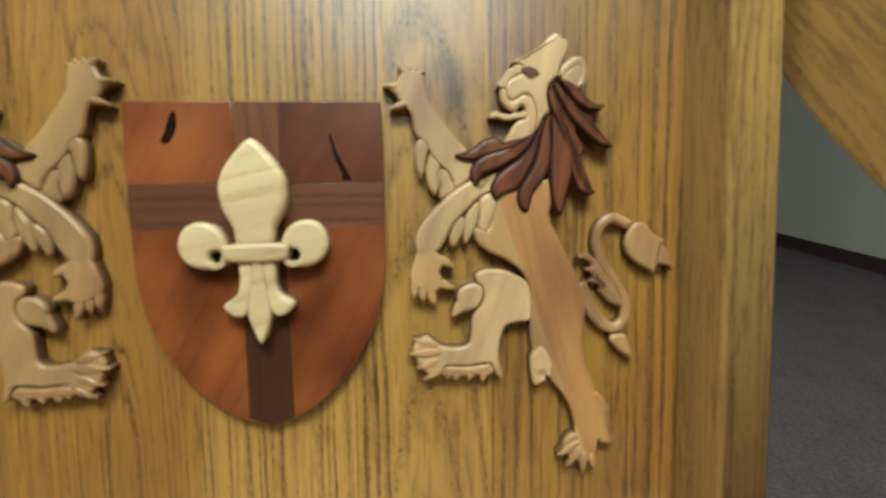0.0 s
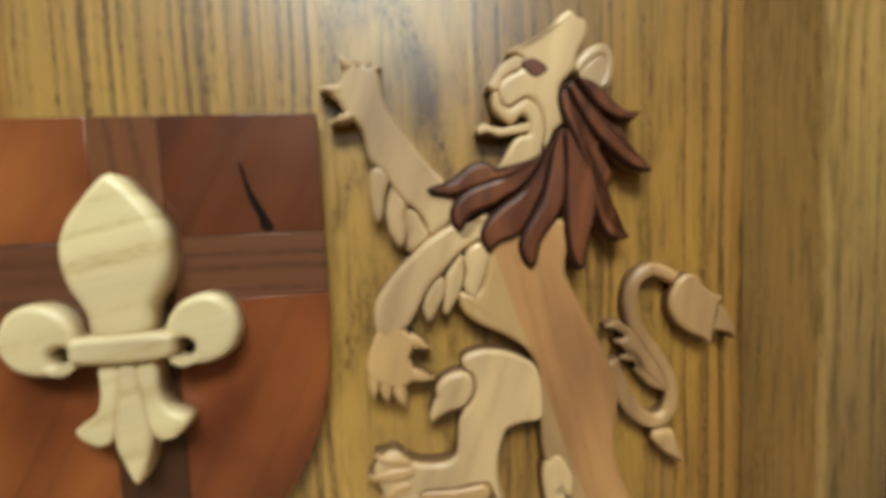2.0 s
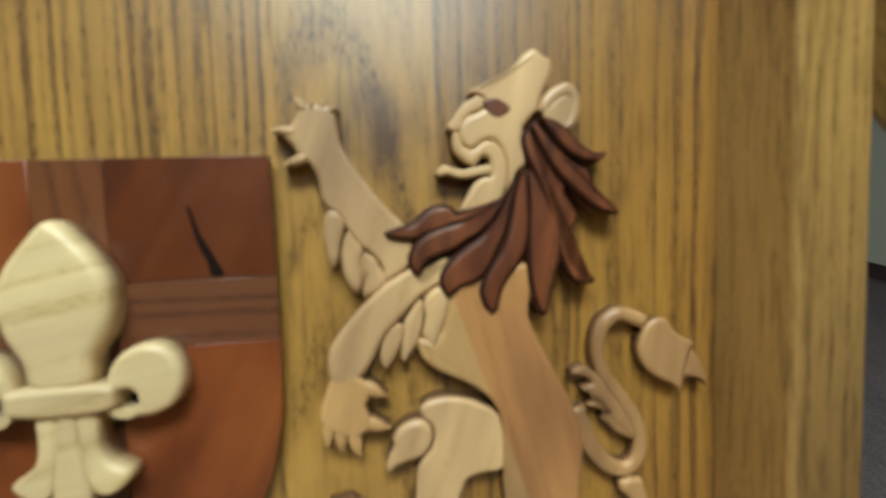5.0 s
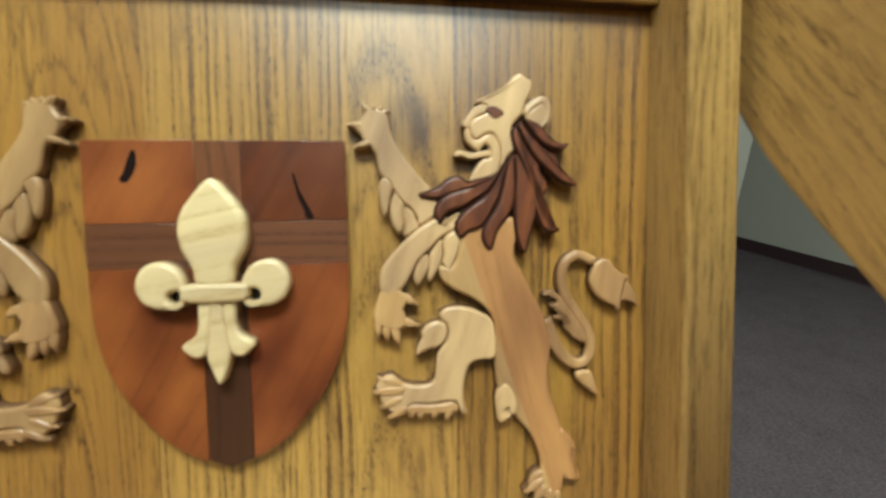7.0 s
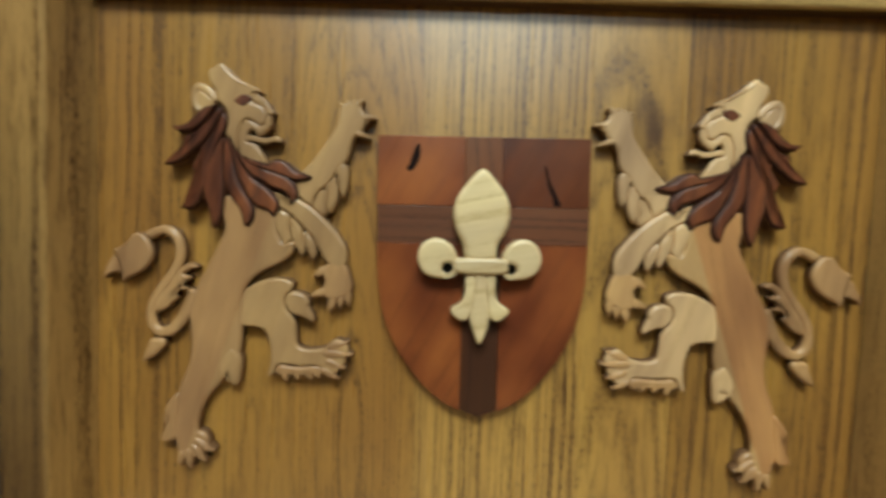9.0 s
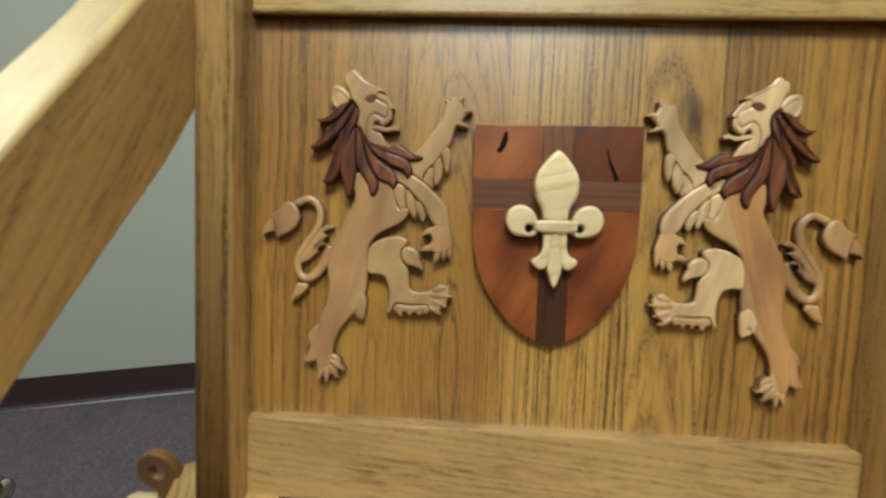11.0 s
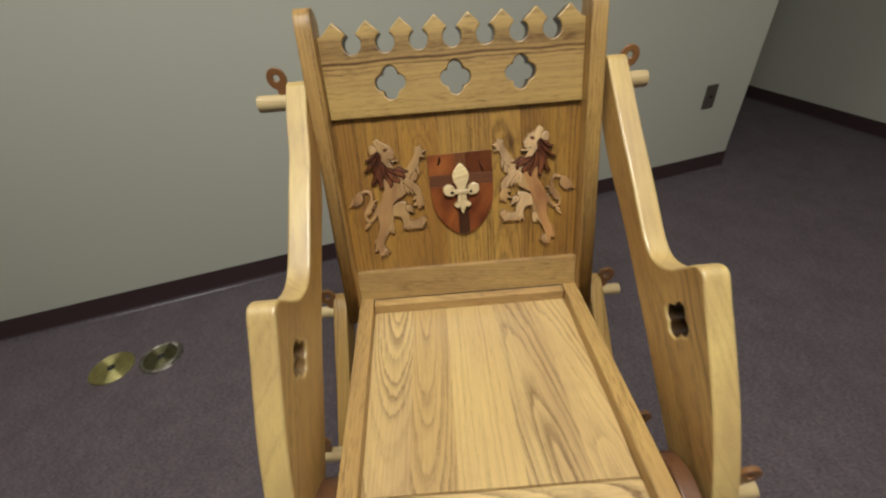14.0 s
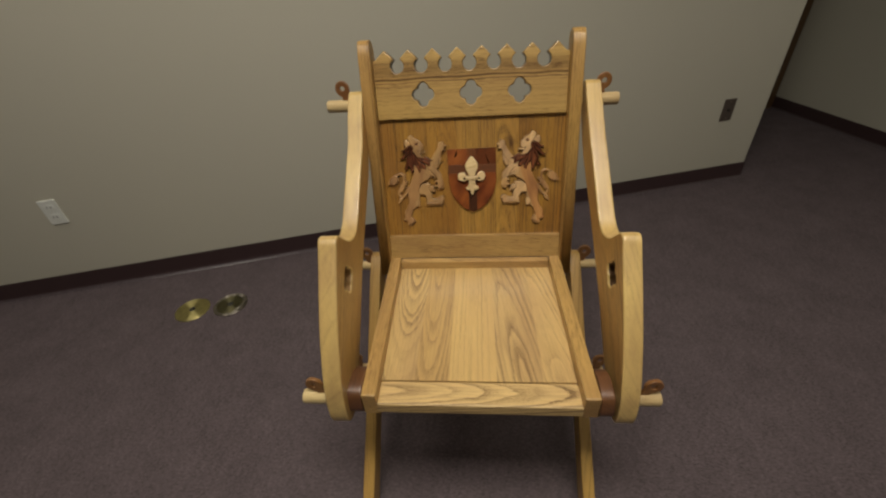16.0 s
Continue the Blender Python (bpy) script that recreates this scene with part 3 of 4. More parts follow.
def skirting(name, start, way, out, long, label):
    """Vinyl cove skirting: a thin flat band with a toe that curves out over the carpet."""
    bm = bmesh.new()
    prof = [(0.0, 0.088), (0.0022, 0.089), (0.0032, 0.086), (0.0034, 0.022), (0.005, 0.012), (0.009, 0.005), (0.014, 0.002), (0.014, 0.0), (0.0, 0.0)]
    start, way, out = Vector(start), Vector(way), Vector(out)
    rows = [[bm.verts.new(start + way * s + out * o + Vector((0, 0, z))) for o, z in prof] for s in (0, long)]
    for j in range(len(prof)):
        fc = bm.faces.new((rows[0][j], rows[0][(j + 1) % len(prof)], rows[1][(j + 1) % len(prof)], rows[1][j]))
        fc.material_index = 1 if j in (4, 5, 6) else 0
    bm.faces.new(rows[0]), bm.faces.new(rows[1])
    return finish(name, bm, [M_BASE, M_TOE], None, label, "skirting", "structure")


skirting("baseboard", on_wall(-11, 0.0005, 0), WALL_DIR, WALL_OUT, 11.003, "dark brown vinyl cove skirting along the wall")
skirting("baseboard", on_wall(0.0005, 0.003, 0), -WALL_OUT, WALL_DIR, 0.13, "dark brown vinyl cove skirting round the corner")
skirting("baseboard", FAR_A + Vector((-0.001, 0, 0)), FAR_D, Vector((-0.973, -0.232, 0)), 11.5, "dark brown vinyl cove skirting along the passage")
bm = bmesh.new()
box(bm, (-0.075, -0.03, 0), (0.0, 0.0, 2.0), lambda a, b, z: FAR_A + Vector((-0.232 * 0, 0, 0)) + Vector((0.9625, 0.2712, 0)) * (a - 0.002) + Vector((0.2712, -0.9625, 0)) * (b + 0.036) + Vector((0, 0, z)), 0.003)
finish("door_frame", bm, M_DOOR, None, "dark brown wooden door jamb in the corner of the passage", "door frame", "structure")


def ceiling_light(x, y, watts):
    e = tagged(new("ceiling_light"), "white recessed fluorescent ceiling light with a glowing diffuser", "ceiling light", "ceiling lights")
    e.location = (x * S, y * S, CEILING)
    bm = bmesh.new()
    for lo, hi in (((-0.62, -0.32, -0.02), (0.62, -0.29, 0)), ((-0.62, 0.29, -0.02), (0.62, 0.32, 0)), ((-0.62, -0.288, -0.02), (-0.59, 0.288, 0)), ((0.59, -0.288, -0.02), (0.62, 0.288, 0))):
        box(bm, lo, hi, None, 0.003)
    finish("frame", bm, M_FIXTURE, e, size=1.0)
    bm = bmesh.new()
    box(bm, (-0.588, -0.288, -0.012), (0.588, 0.288, -0.004), None, 0.002)
    finish("diffuser", bm, M_GLOW, e, size=1.0)
    lamp = bpy.data.lights.new("ceiling_lamp", "AREA")
    lamp.shape, lamp.size, lamp.size_y, lamp.energy, lamp.color = "RECTANGLE", 1.16, 0.56, watts, (1.0, 0.955, 0.87)
    ob = new("ceiling_lamp", lamp)
    ob.location = (x * S, y * S, CEILING - 0.016)


for x, y, watts in LAMPS:
    ceiling_light(x, y, watts)

# ---------------------------------------------------------------- sockets
def wall_socket(s, z, material, label, twin):
    e = tagged(new("wall_socket"), label, "wall socket")
    e.location = on_wall(s, 0, z) * S
    e.rotation_euler = (0, 0, math.atan2(0.2712, 0.9625))
    bm = bmesh.new()
    box(bm, (-0.031, -0.006, -0.053), (0.031, 0.0005, 0.053), None, 0.003)
    finish("plate", bm, material, e)
    if twin:
        for dz in (0.021, -0.021):
            bm = bmesh.new()
            plate(bm, [smooth([(-14, -11), (14, -11), (17, 0), (14, 11), (-14, 11), (-17, 0)], 3)], 5.0, 7.5, lambda a, b, h, dz=dz: Vector((a / 1000, -h / 1000, b / 1000 + dz)), 0.8)
            face = finish("socket_face", bm, material, e)
            for dx in (-0.006, 0.006):
                bm = bmesh.new()
                box(bm, (dx - 0.0012, -0.0082, dz - 0.002), (dx + 0.0012, -0.0074, dz + 0.006), None, 0)
                finish("slot", bm, M_HOLE, face)
    else:
        bm = bmesh.new()
        rod(bm, (0, -0.004, 0), (0, -0.009, 0), 0.008, 16, 0.001)
        finish("jack", bm, M_HOLE, e)
    for dz in (0.042, -0.042) if not twin else (0.0,):
        bm = bmesh.new()
        rod(bm, (0, -0.004, dz), (0, -0.0072, dz), 0.003, 10, 0.0006)
        finish("screw", bm, M_NICKEL if not twin else material, e)
    return e


wall_socket(-0.220, 0.393, M_BROWN_PLATE, "brown plastic single outlet plate on the wall", False)
wall_socket(-3.218, 0.381, M_WHITE, "white plastic twin electrical outlet on the wall", True)


def floor_outlet(x, y, material, label, lid):
    e = tagged(new("floor_outlet"), label, "floor outlet", "floor outlets")
    e.location = (x * S, y * S, 0)
    bm = bmesh.new()
    if lid:
        prof = [(0.066, 0.0), (0.066, 0.003), (0.063, 0.0046), (0.056, 0.005), (0.0545, 0.0036), (0.053, 0.0036), (0.0515, 0.0046), (0.0105, 0.0050), (0.0095, 0.003), (0.0, 0.003)]
    else:
        prof = [(0.066, 0.0), (0.066, 0.002), (0.0645, 0.0034), (0.062, 0.0040), (0.0115, 0.0046), (0.0105, 0.002), (0.0, 0.002)]
    k = 64
    rows = [[bm.verts.new((r * math.cos(2 * math.pi * j / k), r * math.sin(2 * math.pi * j / k), z)) for j in range(k)] for r, z in prof[:-1]]
    for i, (r0, r1) in enumerate(zip(rows, rows[1:])):
        for j in range(k):
            fc = bm.faces.new((r0[j], r0[(j + 1) % k], r1[(j + 1) % k], r1[j]))
            fc.smooth, fc.material_index = prof[i][0] - prof[i + 1][0] < 0.02, 1 if lid and i >= 5 else 0
    bm.faces.new(rows[-1])
    finish("rim", bm, [material, M_OLD_BRASS], e)
    # black disc painted as the shade of the hole in the middle
    bm = bmesh.new()
    rod(bm, (0, 0, 0.0035), (0, 0, 0.0064), 0.0118, 24, 0.0008)
    finish("hole_shade", bm, M_HOLE, e)
    if lid:
        bm = bmesh.new()
        plate(bm, [circle(0, 0, 62, 36, -0.9, 2.2, False) + circle(0, 0, 49, 36, 1.3, -2.2, False)], 4.5, 9.0, lambda a, b, h: Vector((a, b, h)) / 1000, 1.5)
        finish("lid", bm, material, e)
    return e


floor_outlet(-1.150, 0.297, M_BRASS, "round polished brass floor outlet set in the carpet", False)
floor_outlet(-1.003, 0.327, M_NICKEL, "round tarnished metal floor outlet set in the carpet", True)

# ---------------------------------------------------------------- the chair
chair = tagged(new("armchair"), "carved oak folding armchair with pegged joints, standing on the carpet", "armchair")
HALF = 0.2105                 # half the width between the posts

# posts
for side in (-1, 1):
    bm = bmesh.new()
    prof = [(-32, -40), (18, -40), (18, 470), (16, 488), (9, 500), (-6, 503), (-22, 497), (-30, 482), (-32, 465)]
    plate(bm, [prof], 0, 26, lambda a, b, h, side=side: back(side * (HALF + h / 1000), b / 1000, a / 1000), 2.2, 2.2)
    part("back_post", bm, M_POST, chair)

# crest rail with keyhole battlements and three quatrefoils
PITCH = 52.6
outline = [(-HALF * 1000, 337), (HALF * 1000, 337), (HALF * 1000, 460)]
for j in range(7, -1, -1):
    peak = -184.1 + PITCH * j
    outline += [(peak + 18.6, 463)] if j < 7 else [(peak + 17.5, 463)]
    outline += [(peak + 9.5, 472), (peak + 1, 480), (peak - 1, 480), (peak - 9.5, 472)]
    outline += [(peak - 18.6, 463)]
    if j > 0:
        outline += circle(peak - PITCH / 2, 448.3, 14.7, 17, radians(60), -radians(300), False)
outline += [(-HALF * 1000, 460)]
loops = [outline]
for cx in (-104.0, 1.8, 107.5):
    q = []
    for j in range(4):
        w = j * math.pi / 2
        ox, oy = cx + 12.6 * math.cos(w), 388.5 + 13.2 * math.sin(w)
        q += circle(ox, oy, 12.2, 9, w - radians(92), radians(184), False)
    loops.append(q)
bm = bmesh.new()
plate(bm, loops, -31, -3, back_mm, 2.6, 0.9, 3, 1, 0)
part("crest_rail", bm, [M_CREST, M_CUT_SHADE], chair, "oak crest rail cut with keyholes and quatrefoils")

bm = bmesh.new()
box(bm, (-HALF, -0.0022, -0.024), (HALF, 0.0565, -0.001), back, 0.0015)
part("bottom_rail", bm, M_RAIL, chair)

# panel of upright boards
bm = bmesh.new()
box(bm, (-HALF, 0.03, -0.026), (HALF, 0.36, -0.0245), back, 0)
panel = part("back_panel", bm, M_PANEL, chair)
for a, b, timber in BOARDS:
    bm = bmesh.new()
    box(bm, (a, 0.045, -0.024), (b, 0.345, -0.0120), back, 0)
    part("board", bm, timber, panel)

# shield
RIM = -6.0
PANEL = -12.0
bm = bmesh.new()
MID = 1.0


def shield_mm(a, b, h):
    """On the back, turned a little anticlockwise as the shield hangs."""
    w = radians(0.7)
    return back_mm(a * math.cos(w) - (b - 200) * math.sin(w), 200 + (b - 200) * math.cos(w) + a * math.sin(w), h)


def lily_mm(a, b, h):
    return shield_mm(a - 1.3, b, h)


def outline_shield():
    half = [(56, 267.5), (56.2, 240), (56, 205), (54.5, 183), (50, 165), (41, 148), (28, 132), (14, 122), (1.5, 117)]
    pts = []
    for i in range(len(half) - 1):
        p0, p1, p2, p3 = (Vector(half[max(0, min(len(half) - 1, i + j - 1))]) for j in range(4))
        for s in range(4):
            u = s / 4
            v = 0.5 * (2 * p1 + (p2 - p0) * u + (2 * p0 - 5 * p1 + 4 * p2 - p3) * u * u + (3 * p1 - p0 - 3 * p2 + p3) * u ** 3)
            pts.append((max(v.x, 0.0), v.y))
    pts.append((0.0, 117.0))
    return pts


right = outline_shield()


def width_at(v):
    """Half the width of the shield at a height."""
    for (x0, y0), (x1, y1) in zip(right, right[1:]):
        if y1 <= v <= y0:
            return x0 + (x1 - x0) * (y0 - v) / max(1e-6, y0 - y1)
    return right[0][0] if v > 200 else 0.0


bm = bmesh.new()
full = [(MID + x * 0.985, y - 0.4) for x, y in right] + [(MID - x * 0.985, y - 0.4) for x, y in reversed(right[:-1])]
plate(bm, [full], PANEL - 0.2, -8.5, shield_mm, 0.4)
shield = part("shield", bm, M_WALNUT, chair, "shield of red cherry quarters with a dark walnut cross")


def shield_piece(name, x0, x1, y0, y1, mat):
    """The part of the shield between two upright and two level lines."""
    ys = [y1 + (y0 - y1) * j / 24 for j in range(25)]
    if x1 <= 0 or x0 >= 0:
        s = 1 if x0 >= 0 else -1
        inner, outer = (x0, x1) if s > 0 else (-x1, -x0)
        rim = [(s * max(inner + 0.2, min(outer, width_at(y))), y) for y in ys if width_at(y) > inner + 0.3]
        loop = [(s * inner, ys[0])] + rim + [(s * inner, rim[-1][1])]
    else:
        loop = [(-min(-x0, width_at(y)), y) for y in ys] + [(min(x1, width_at(y)), y) for y in reversed(ys)]
    clean = []
    for p in loop:
        if not clean or (Vector(p) - Vector(clean[-1])).length > 0.15:
            clean.append(p)
    if (Vector(clean[0]) - Vector(clean[-1])).length < 0.15:
        clean.pop()
    bm = bmesh.new()
    plate(bm, [[(MID + x, y) for x, y in clean]], -9.0, RIM, shield_mm, 0.25)
    return part(name, bm, mat, shield)


shield_piece("quarter", -60, -10, 231, 267.5, M_CHERRY[0])
shield_piece("quarter", 10, 60, 231, 267.5, M_CHERRY[1])
shield_piece("quarter", -60, -10, 117, 211, M_CHERRY[2])
shield_piece("quarter", 10, 60, 117, 211, M_CHERRY[3])
shield_piece("cross_arm", -60, -10.2, 211.2, 230.8, M_WALNUT_X)
shield_piece("cross_arm", 10.2, 60, 211.2, 230.8, M_WALNUT_X)
shield_piece("cross_stem", -9.8, 9.8, 221.2, 267.5, M_WALNUT_RED)
shield_piece("cross_stem", -9.8, 9.8, 117, 220.8, M_WALNUT)
for pts in ([(-34.5, 263), (-33, 262.5), (-32.6, 258), (-33.5, 254.5), (-36, 250), (-38.5, 249), (-40, 250.5), (-38.2, 253.5), (-36.8, 258)],
            [(33, 252.5), (34, 252), (36, 245), (38, 241), (40.5, 236), (42.2, 232), (38.6, 231.8), (37.6, 236), (35.4, 241), (34, 247)]):
    bm = bmesh.new()
    plate(bm, [smooth(pts, 3)], RIM - 0.6, RIM + 0.06, shield_mm, 0.0)
    part("knot", bm, M_KNOT, shield)

# fleur-de-lis
bm = bmesh.new()
plate(bm, [smooth([(1.5, 250), (8, 244.5), (14, 236), (16, 228), (14.5, 219), (10, 211), (8, 203), (-5.5, 203), (-8, 211), (-12, 219), (-13.3, 228), (-11.2, 236), (-5, 244.5)], 4)], RIM - 0.3, 2.4, lily_mm, 3.0, 0, 4)
lily = part("fleur_de_lis", bm, M_MAPLE, chair, "pale maple fleur-de-lis on the shield")
for s in (-1, 1):
    out = 0.0 if s < 0 else -1.6
    bm = bmesh.new()
    ring = [(1.5 + out + s * a, b) for a, b in [(12.5, 205), (16, 211), (22, 214), (28, 213), (32, 208.5), (33, 202), (30, 196), (25, 193.4), (20.5, 193.0), (16, 193.8), (12.5, 196.5)]]
    plate(bm, [smooth(ring, 3), circle(1.5 + out + s * 17.3, 198.3, 2.9, 16)], RIM - 0.3, 1.4, lily_mm, 2.2, 0, 4)
    part("scroll", bm, M_MAPLE, lily)
    # black disc at the bottom puts the hole's shade into colour
    bm = bmesh.new()
    plate(bm, [circle(1.5 + out + s * 17.3, 198.3, 3.3, 16)], RIM - 0.5, RIM + 0.4, lily_mm, 0.0)
    part("saw_hole_shade", bm, M_HOLE, lily)
    bm = bmesh.new()
    plate(bm, [smooth([(1.5 + s * a, b) for a, b in [(2.4, 195.5), (7.6, 195.5), (7.9, 186.5), (9.8, 180.8), (15.4, 176.8), (12.6, 172.6), (8.6, 171), (5.0, 173.5), (3.2, 184)]], 3)], RIM - 0.3, 1.4, lily_mm, 1.6, 0, 3)
    part("lower_petal", bm, M_MAPLE, lily)
bm = bmesh.new()
plate(bm, [smooth([(-0.9, 195.5), (3.9, 195.5), (4.8, 185), (6.6, 173), (5.2, 166), (1.6, 158.6), (-1.9, 166), (-3.6, 173), (-1.8, 185)], 3)], RIM - 0.3, 1.9, lily_mm, 1.8, 0, 3)
part("lower_petal", bm, M_MAPLE, lily)
bm = bmesh.new()
plate(bm, [smooth([(-11, 203.6), (1.5, 204.2), (14, 203.6), (15.6, 200.6), (14, 196.4), (1.5, 195.4), (-11, 196.4), (-12.6, 200.6)], 3)], RIM - 0.3, 3.4, lily_mm, 2.0, 0, 3)
part("band", bm, M_MAPLE, lily)

# the two rampant beasts in relief, mirror images of each other
BEAST = {}


def carve(name, timber, top, outline):
    """One piece of the relief: its timber, the height of its face and its outline on the back, in millimetres."""
    BEAST[name] = (timber, top, outline)


carve("raised_leg", 0, -5.5, [(61.5, 274.8), (63.2, 276.7), (64.9, 279.4), (65.7, 282.2), (68.2, 283.4), (72, 283.1), (75.6, 282.2), (76.7, 279.3), (77.1, 275.1), (77.7, 271.4), (79.9, 266.9), (83.2, 261.9), (87.4, 255.9), (91.5, 250.8), (94.8, 247.4), (97.5, 243.3), (99.2, 238.1), (97.4, 233), (90.7, 228.3), (89.6, 232.2), (86.4, 236.9), (82.9, 239.7), (79.4, 244.1), (77.3, 248.2), (74.8, 250.7), (73, 252.1), (71.5, 255.5), (70.7, 259.9), (69.4, 264.1), (67, 266.7), (64.7, 269), (63.3, 271.8), (61.6, 273.2)])
carve("tuft_a1", 0, -5.5, [(72.8, 250.4), (74.7, 251.3), (76.9, 249.9), (78.3, 247.4), (77.2, 244), (76.2, 240.4), (75.6, 236.3), (74.2, 232.9), (72.7, 235.5), (71.8, 240.6), (71.5, 245.7), (71.9, 248.4)])
carve("tuft_a2", 0, -5.5, [(78.7, 244.1), (80.9, 242), (83.3, 238.5), (82.3, 234.6), (82.8, 230.5), (82.1, 226.2), (80.6, 224.8), (78.9, 227.1), (77.3, 230.5), (76.6, 235.7), (77.1, 239.9)])
carve("tuft_a3", 0, -5.5, [(83.9, 237.3), (86.5, 235.9), (88.6, 232.2), (90.2, 228), (88, 225.4), (84.2, 223.1), (82.8, 224.5), (83.3, 228.8), (82.5, 233.1), (82.9, 236)])
carve("face", 0, -4.6, [(118.8, 287.4), (121, 289), (124.8, 290.7), (129.9, 293.3), (134.4, 296.8), (137.1, 299.7), (139.3, 301.1), (141.1, 300.7), (142, 299.5), (143.7, 298.8), (145.3, 298), (146, 294.9), (144.9, 291.3), (142.9, 288.1), (141.7, 285), (140.9, 281.9), (138.2, 279.2), (136, 276.3), (135.4, 272.4), (136, 267.4), (136.2, 264.1), (133.4, 261.8), (131.4, 258.3), (130.1, 256.3), (130.3, 262.2), (129.5, 266.8), (127.8, 270.5), (125.2, 272.4), (122.1, 271.7), (118.7, 269.4), (116, 270.7), (115, 274), (115.4, 276.9), (117.5, 279.6), (122.4, 281.7), (123.4, 283.8), (122.6, 285.3), (121, 286.4)])
carve("nose", 0, -5.2, [(111.7, 276.9), (113.4, 279.1), (115.6, 282.4), (118.3, 284.7), (121.3, 286), (123.3, 285.2), (123.5, 283.4), (121.8, 282.2), (118.6, 280.8), (116.1, 278.7), (114.8, 275.6), (112.5, 275.5)])
carve("eye", 3, -4.3, [(123, 283.9), (125.7, 285.1), (128.3, 284.7), (131.5, 282.1), (129.8, 280.3), (127.6, 279.3), (125.6, 280), (123.9, 281.5)])
carve("jaw", 0, -5.2, [(113.2, 274.7), (115, 274.4), (116, 270.7), (118.9, 269.4), (122.4, 271.6), (125.4, 272.3), (128, 270.5), (129.6, 266.8), (130.4, 262.2), (129.4, 256.1), (128, 253.2), (122.5, 251.2), (114.8, 249.9), (115.3, 251.4), (117.2, 254.5), (119.5, 258.1), (122.2, 260.3), (124.8, 260.5), (125.5, 262.3), (125.1, 264.8), (124.2, 266.9), (122.6, 267.4), (120.8, 265.8), (119.7, 264.2), (117.6, 264.9), (114.6, 267.3), (112.9, 270.2)])
# sunken dark plate painted as the shade of the open mouth
carve("mouth_shade", 4, -10.4, [(120.6, 268.9), (127.1, 269.9), (128, 265.5), (127.6, 261.4), (121, 261.3)])
carve("tongue", 0, -5.6, [(107.8, 262.7), (109.7, 264.3), (112.9, 263.4), (116.1, 262.9), (119.6, 263.5), (122.7, 264.2), (125.1, 264.4), (125.3, 262), (121.1, 261.4), (117.5, 260.7), (114.3, 260.6), (111.1, 261.9), (108, 261.3)])
carve("ear", 0, -5.2, [(141.5, 281.8), (142.2, 284.9), (144.1, 287.5), (147.3, 289.7), (151, 291), (153.9, 289.9), (155.5, 286.5), (155.5, 281.7), (154.3, 277.7), (151.5, 275.3), (146.3, 277.7), (143.1, 280.6)])
carve("ear_in", 0, -5.4, [(144.6, 281.9), (146.9, 284.5), (149.7, 286.3), (151.7, 286.4), (152.2, 283.3), (151.5, 279.8), (150.1, 277.7), (146.9, 278.5), (144.4, 280.2)])
carve("m1", 3, -3.4, [(141.1, 279.6), (145.5, 278.8), (149.3, 276.7), (153, 273), (156.7, 269.8), (160.5, 268), (164.3, 268), (161.4, 265.1), (158.4, 264.7), (154.7, 265.3), (151, 267.2), (147.3, 270.5), (144.5, 274), (142.2, 276.9)])
carve("m2", 3, -3.4, [(139.9, 278.3), (143.7, 273.5), (148.3, 268.3), (153.8, 264.2), (157.7, 262.1), (159.6, 257), (162.6, 253.3), (168.6, 248.2), (164.2, 247.9), (159.7, 249.3), (154.8, 253.4), (150.1, 257.4), (145.5, 262.5), (141.9, 268), (138.8, 273.6), (137.7, 276.4)])
carve("m3", 3, -3.4, [(137.7, 275.9), (140.1, 270.2), (144.6, 262.7), (149.7, 256.7), (149.4, 255.2), (153.8, 247.4), (151.6, 242.2), (149.8, 237.2), (153.1, 231), (159.7, 225.8), (154.4, 224.1), (149.8, 227.9), (146.5, 236), (143.9, 246), (141.3, 255.2), (138.4, 262), (135.8, 267.7), (135, 273.2)])
carve("m4", 3, -3.4, [(136.9, 262.6), (141.3, 257.2), (144.5, 251.1), (148, 242.2), (147.6, 232.9), (144.9, 224.2), (143.1, 215.8), (140.5, 214.9), (138, 220.4), (136.6, 228.3), (136.3, 239.1), (136.6, 249.8)])
carve("m5", 3, -3.4, [(135.7, 262.6), (136.8, 254.4), (137.4, 243.7), (135, 234.5), (128.3, 225.3), (126.1, 217.6), (123.5, 216.6), (121.1, 219.7), (120.2, 224.5), (122.8, 230.7), (127.8, 238.2), (130.2, 246.7), (132.1, 255.9)])
carve("m6", 3, -3.4, [(132.9, 259.2), (130.5, 251.3), (128.6, 242.2), (125.3, 234.5), (120.4, 227.5), (114, 225.3), (110, 222.1), (107.7, 225.4), (107.3, 229.3), (110.2, 233.9), (115.7, 238.4), (121.4, 242.2), (126.8, 248.9), (130.4, 254.9)])
carve("m7", 3, -3.4, [(130.4, 255.9), (124, 246.7), (117.5, 240.7), (111.1, 236.9), (104.1, 234.5), (100.7, 229.1), (98.1, 231.5), (97.3, 235.4), (99.3, 239.9), (104.2, 243.7), (111.2, 246), (119.1, 248.2), (125.9, 251.6)])
carve("m8", 3, -3.4, [(113.4, 249.4), (111.9, 251.1), (108.2, 252.1), (103.5, 250.6), (98.8, 246.7), (94.8, 245.2), (90.3, 243.5), (92.6, 241.7), (98.7, 240.8), (105, 242.8), (112.8, 245.4), (120.7, 248.4), (125.3, 251.9), (119.3, 251)])
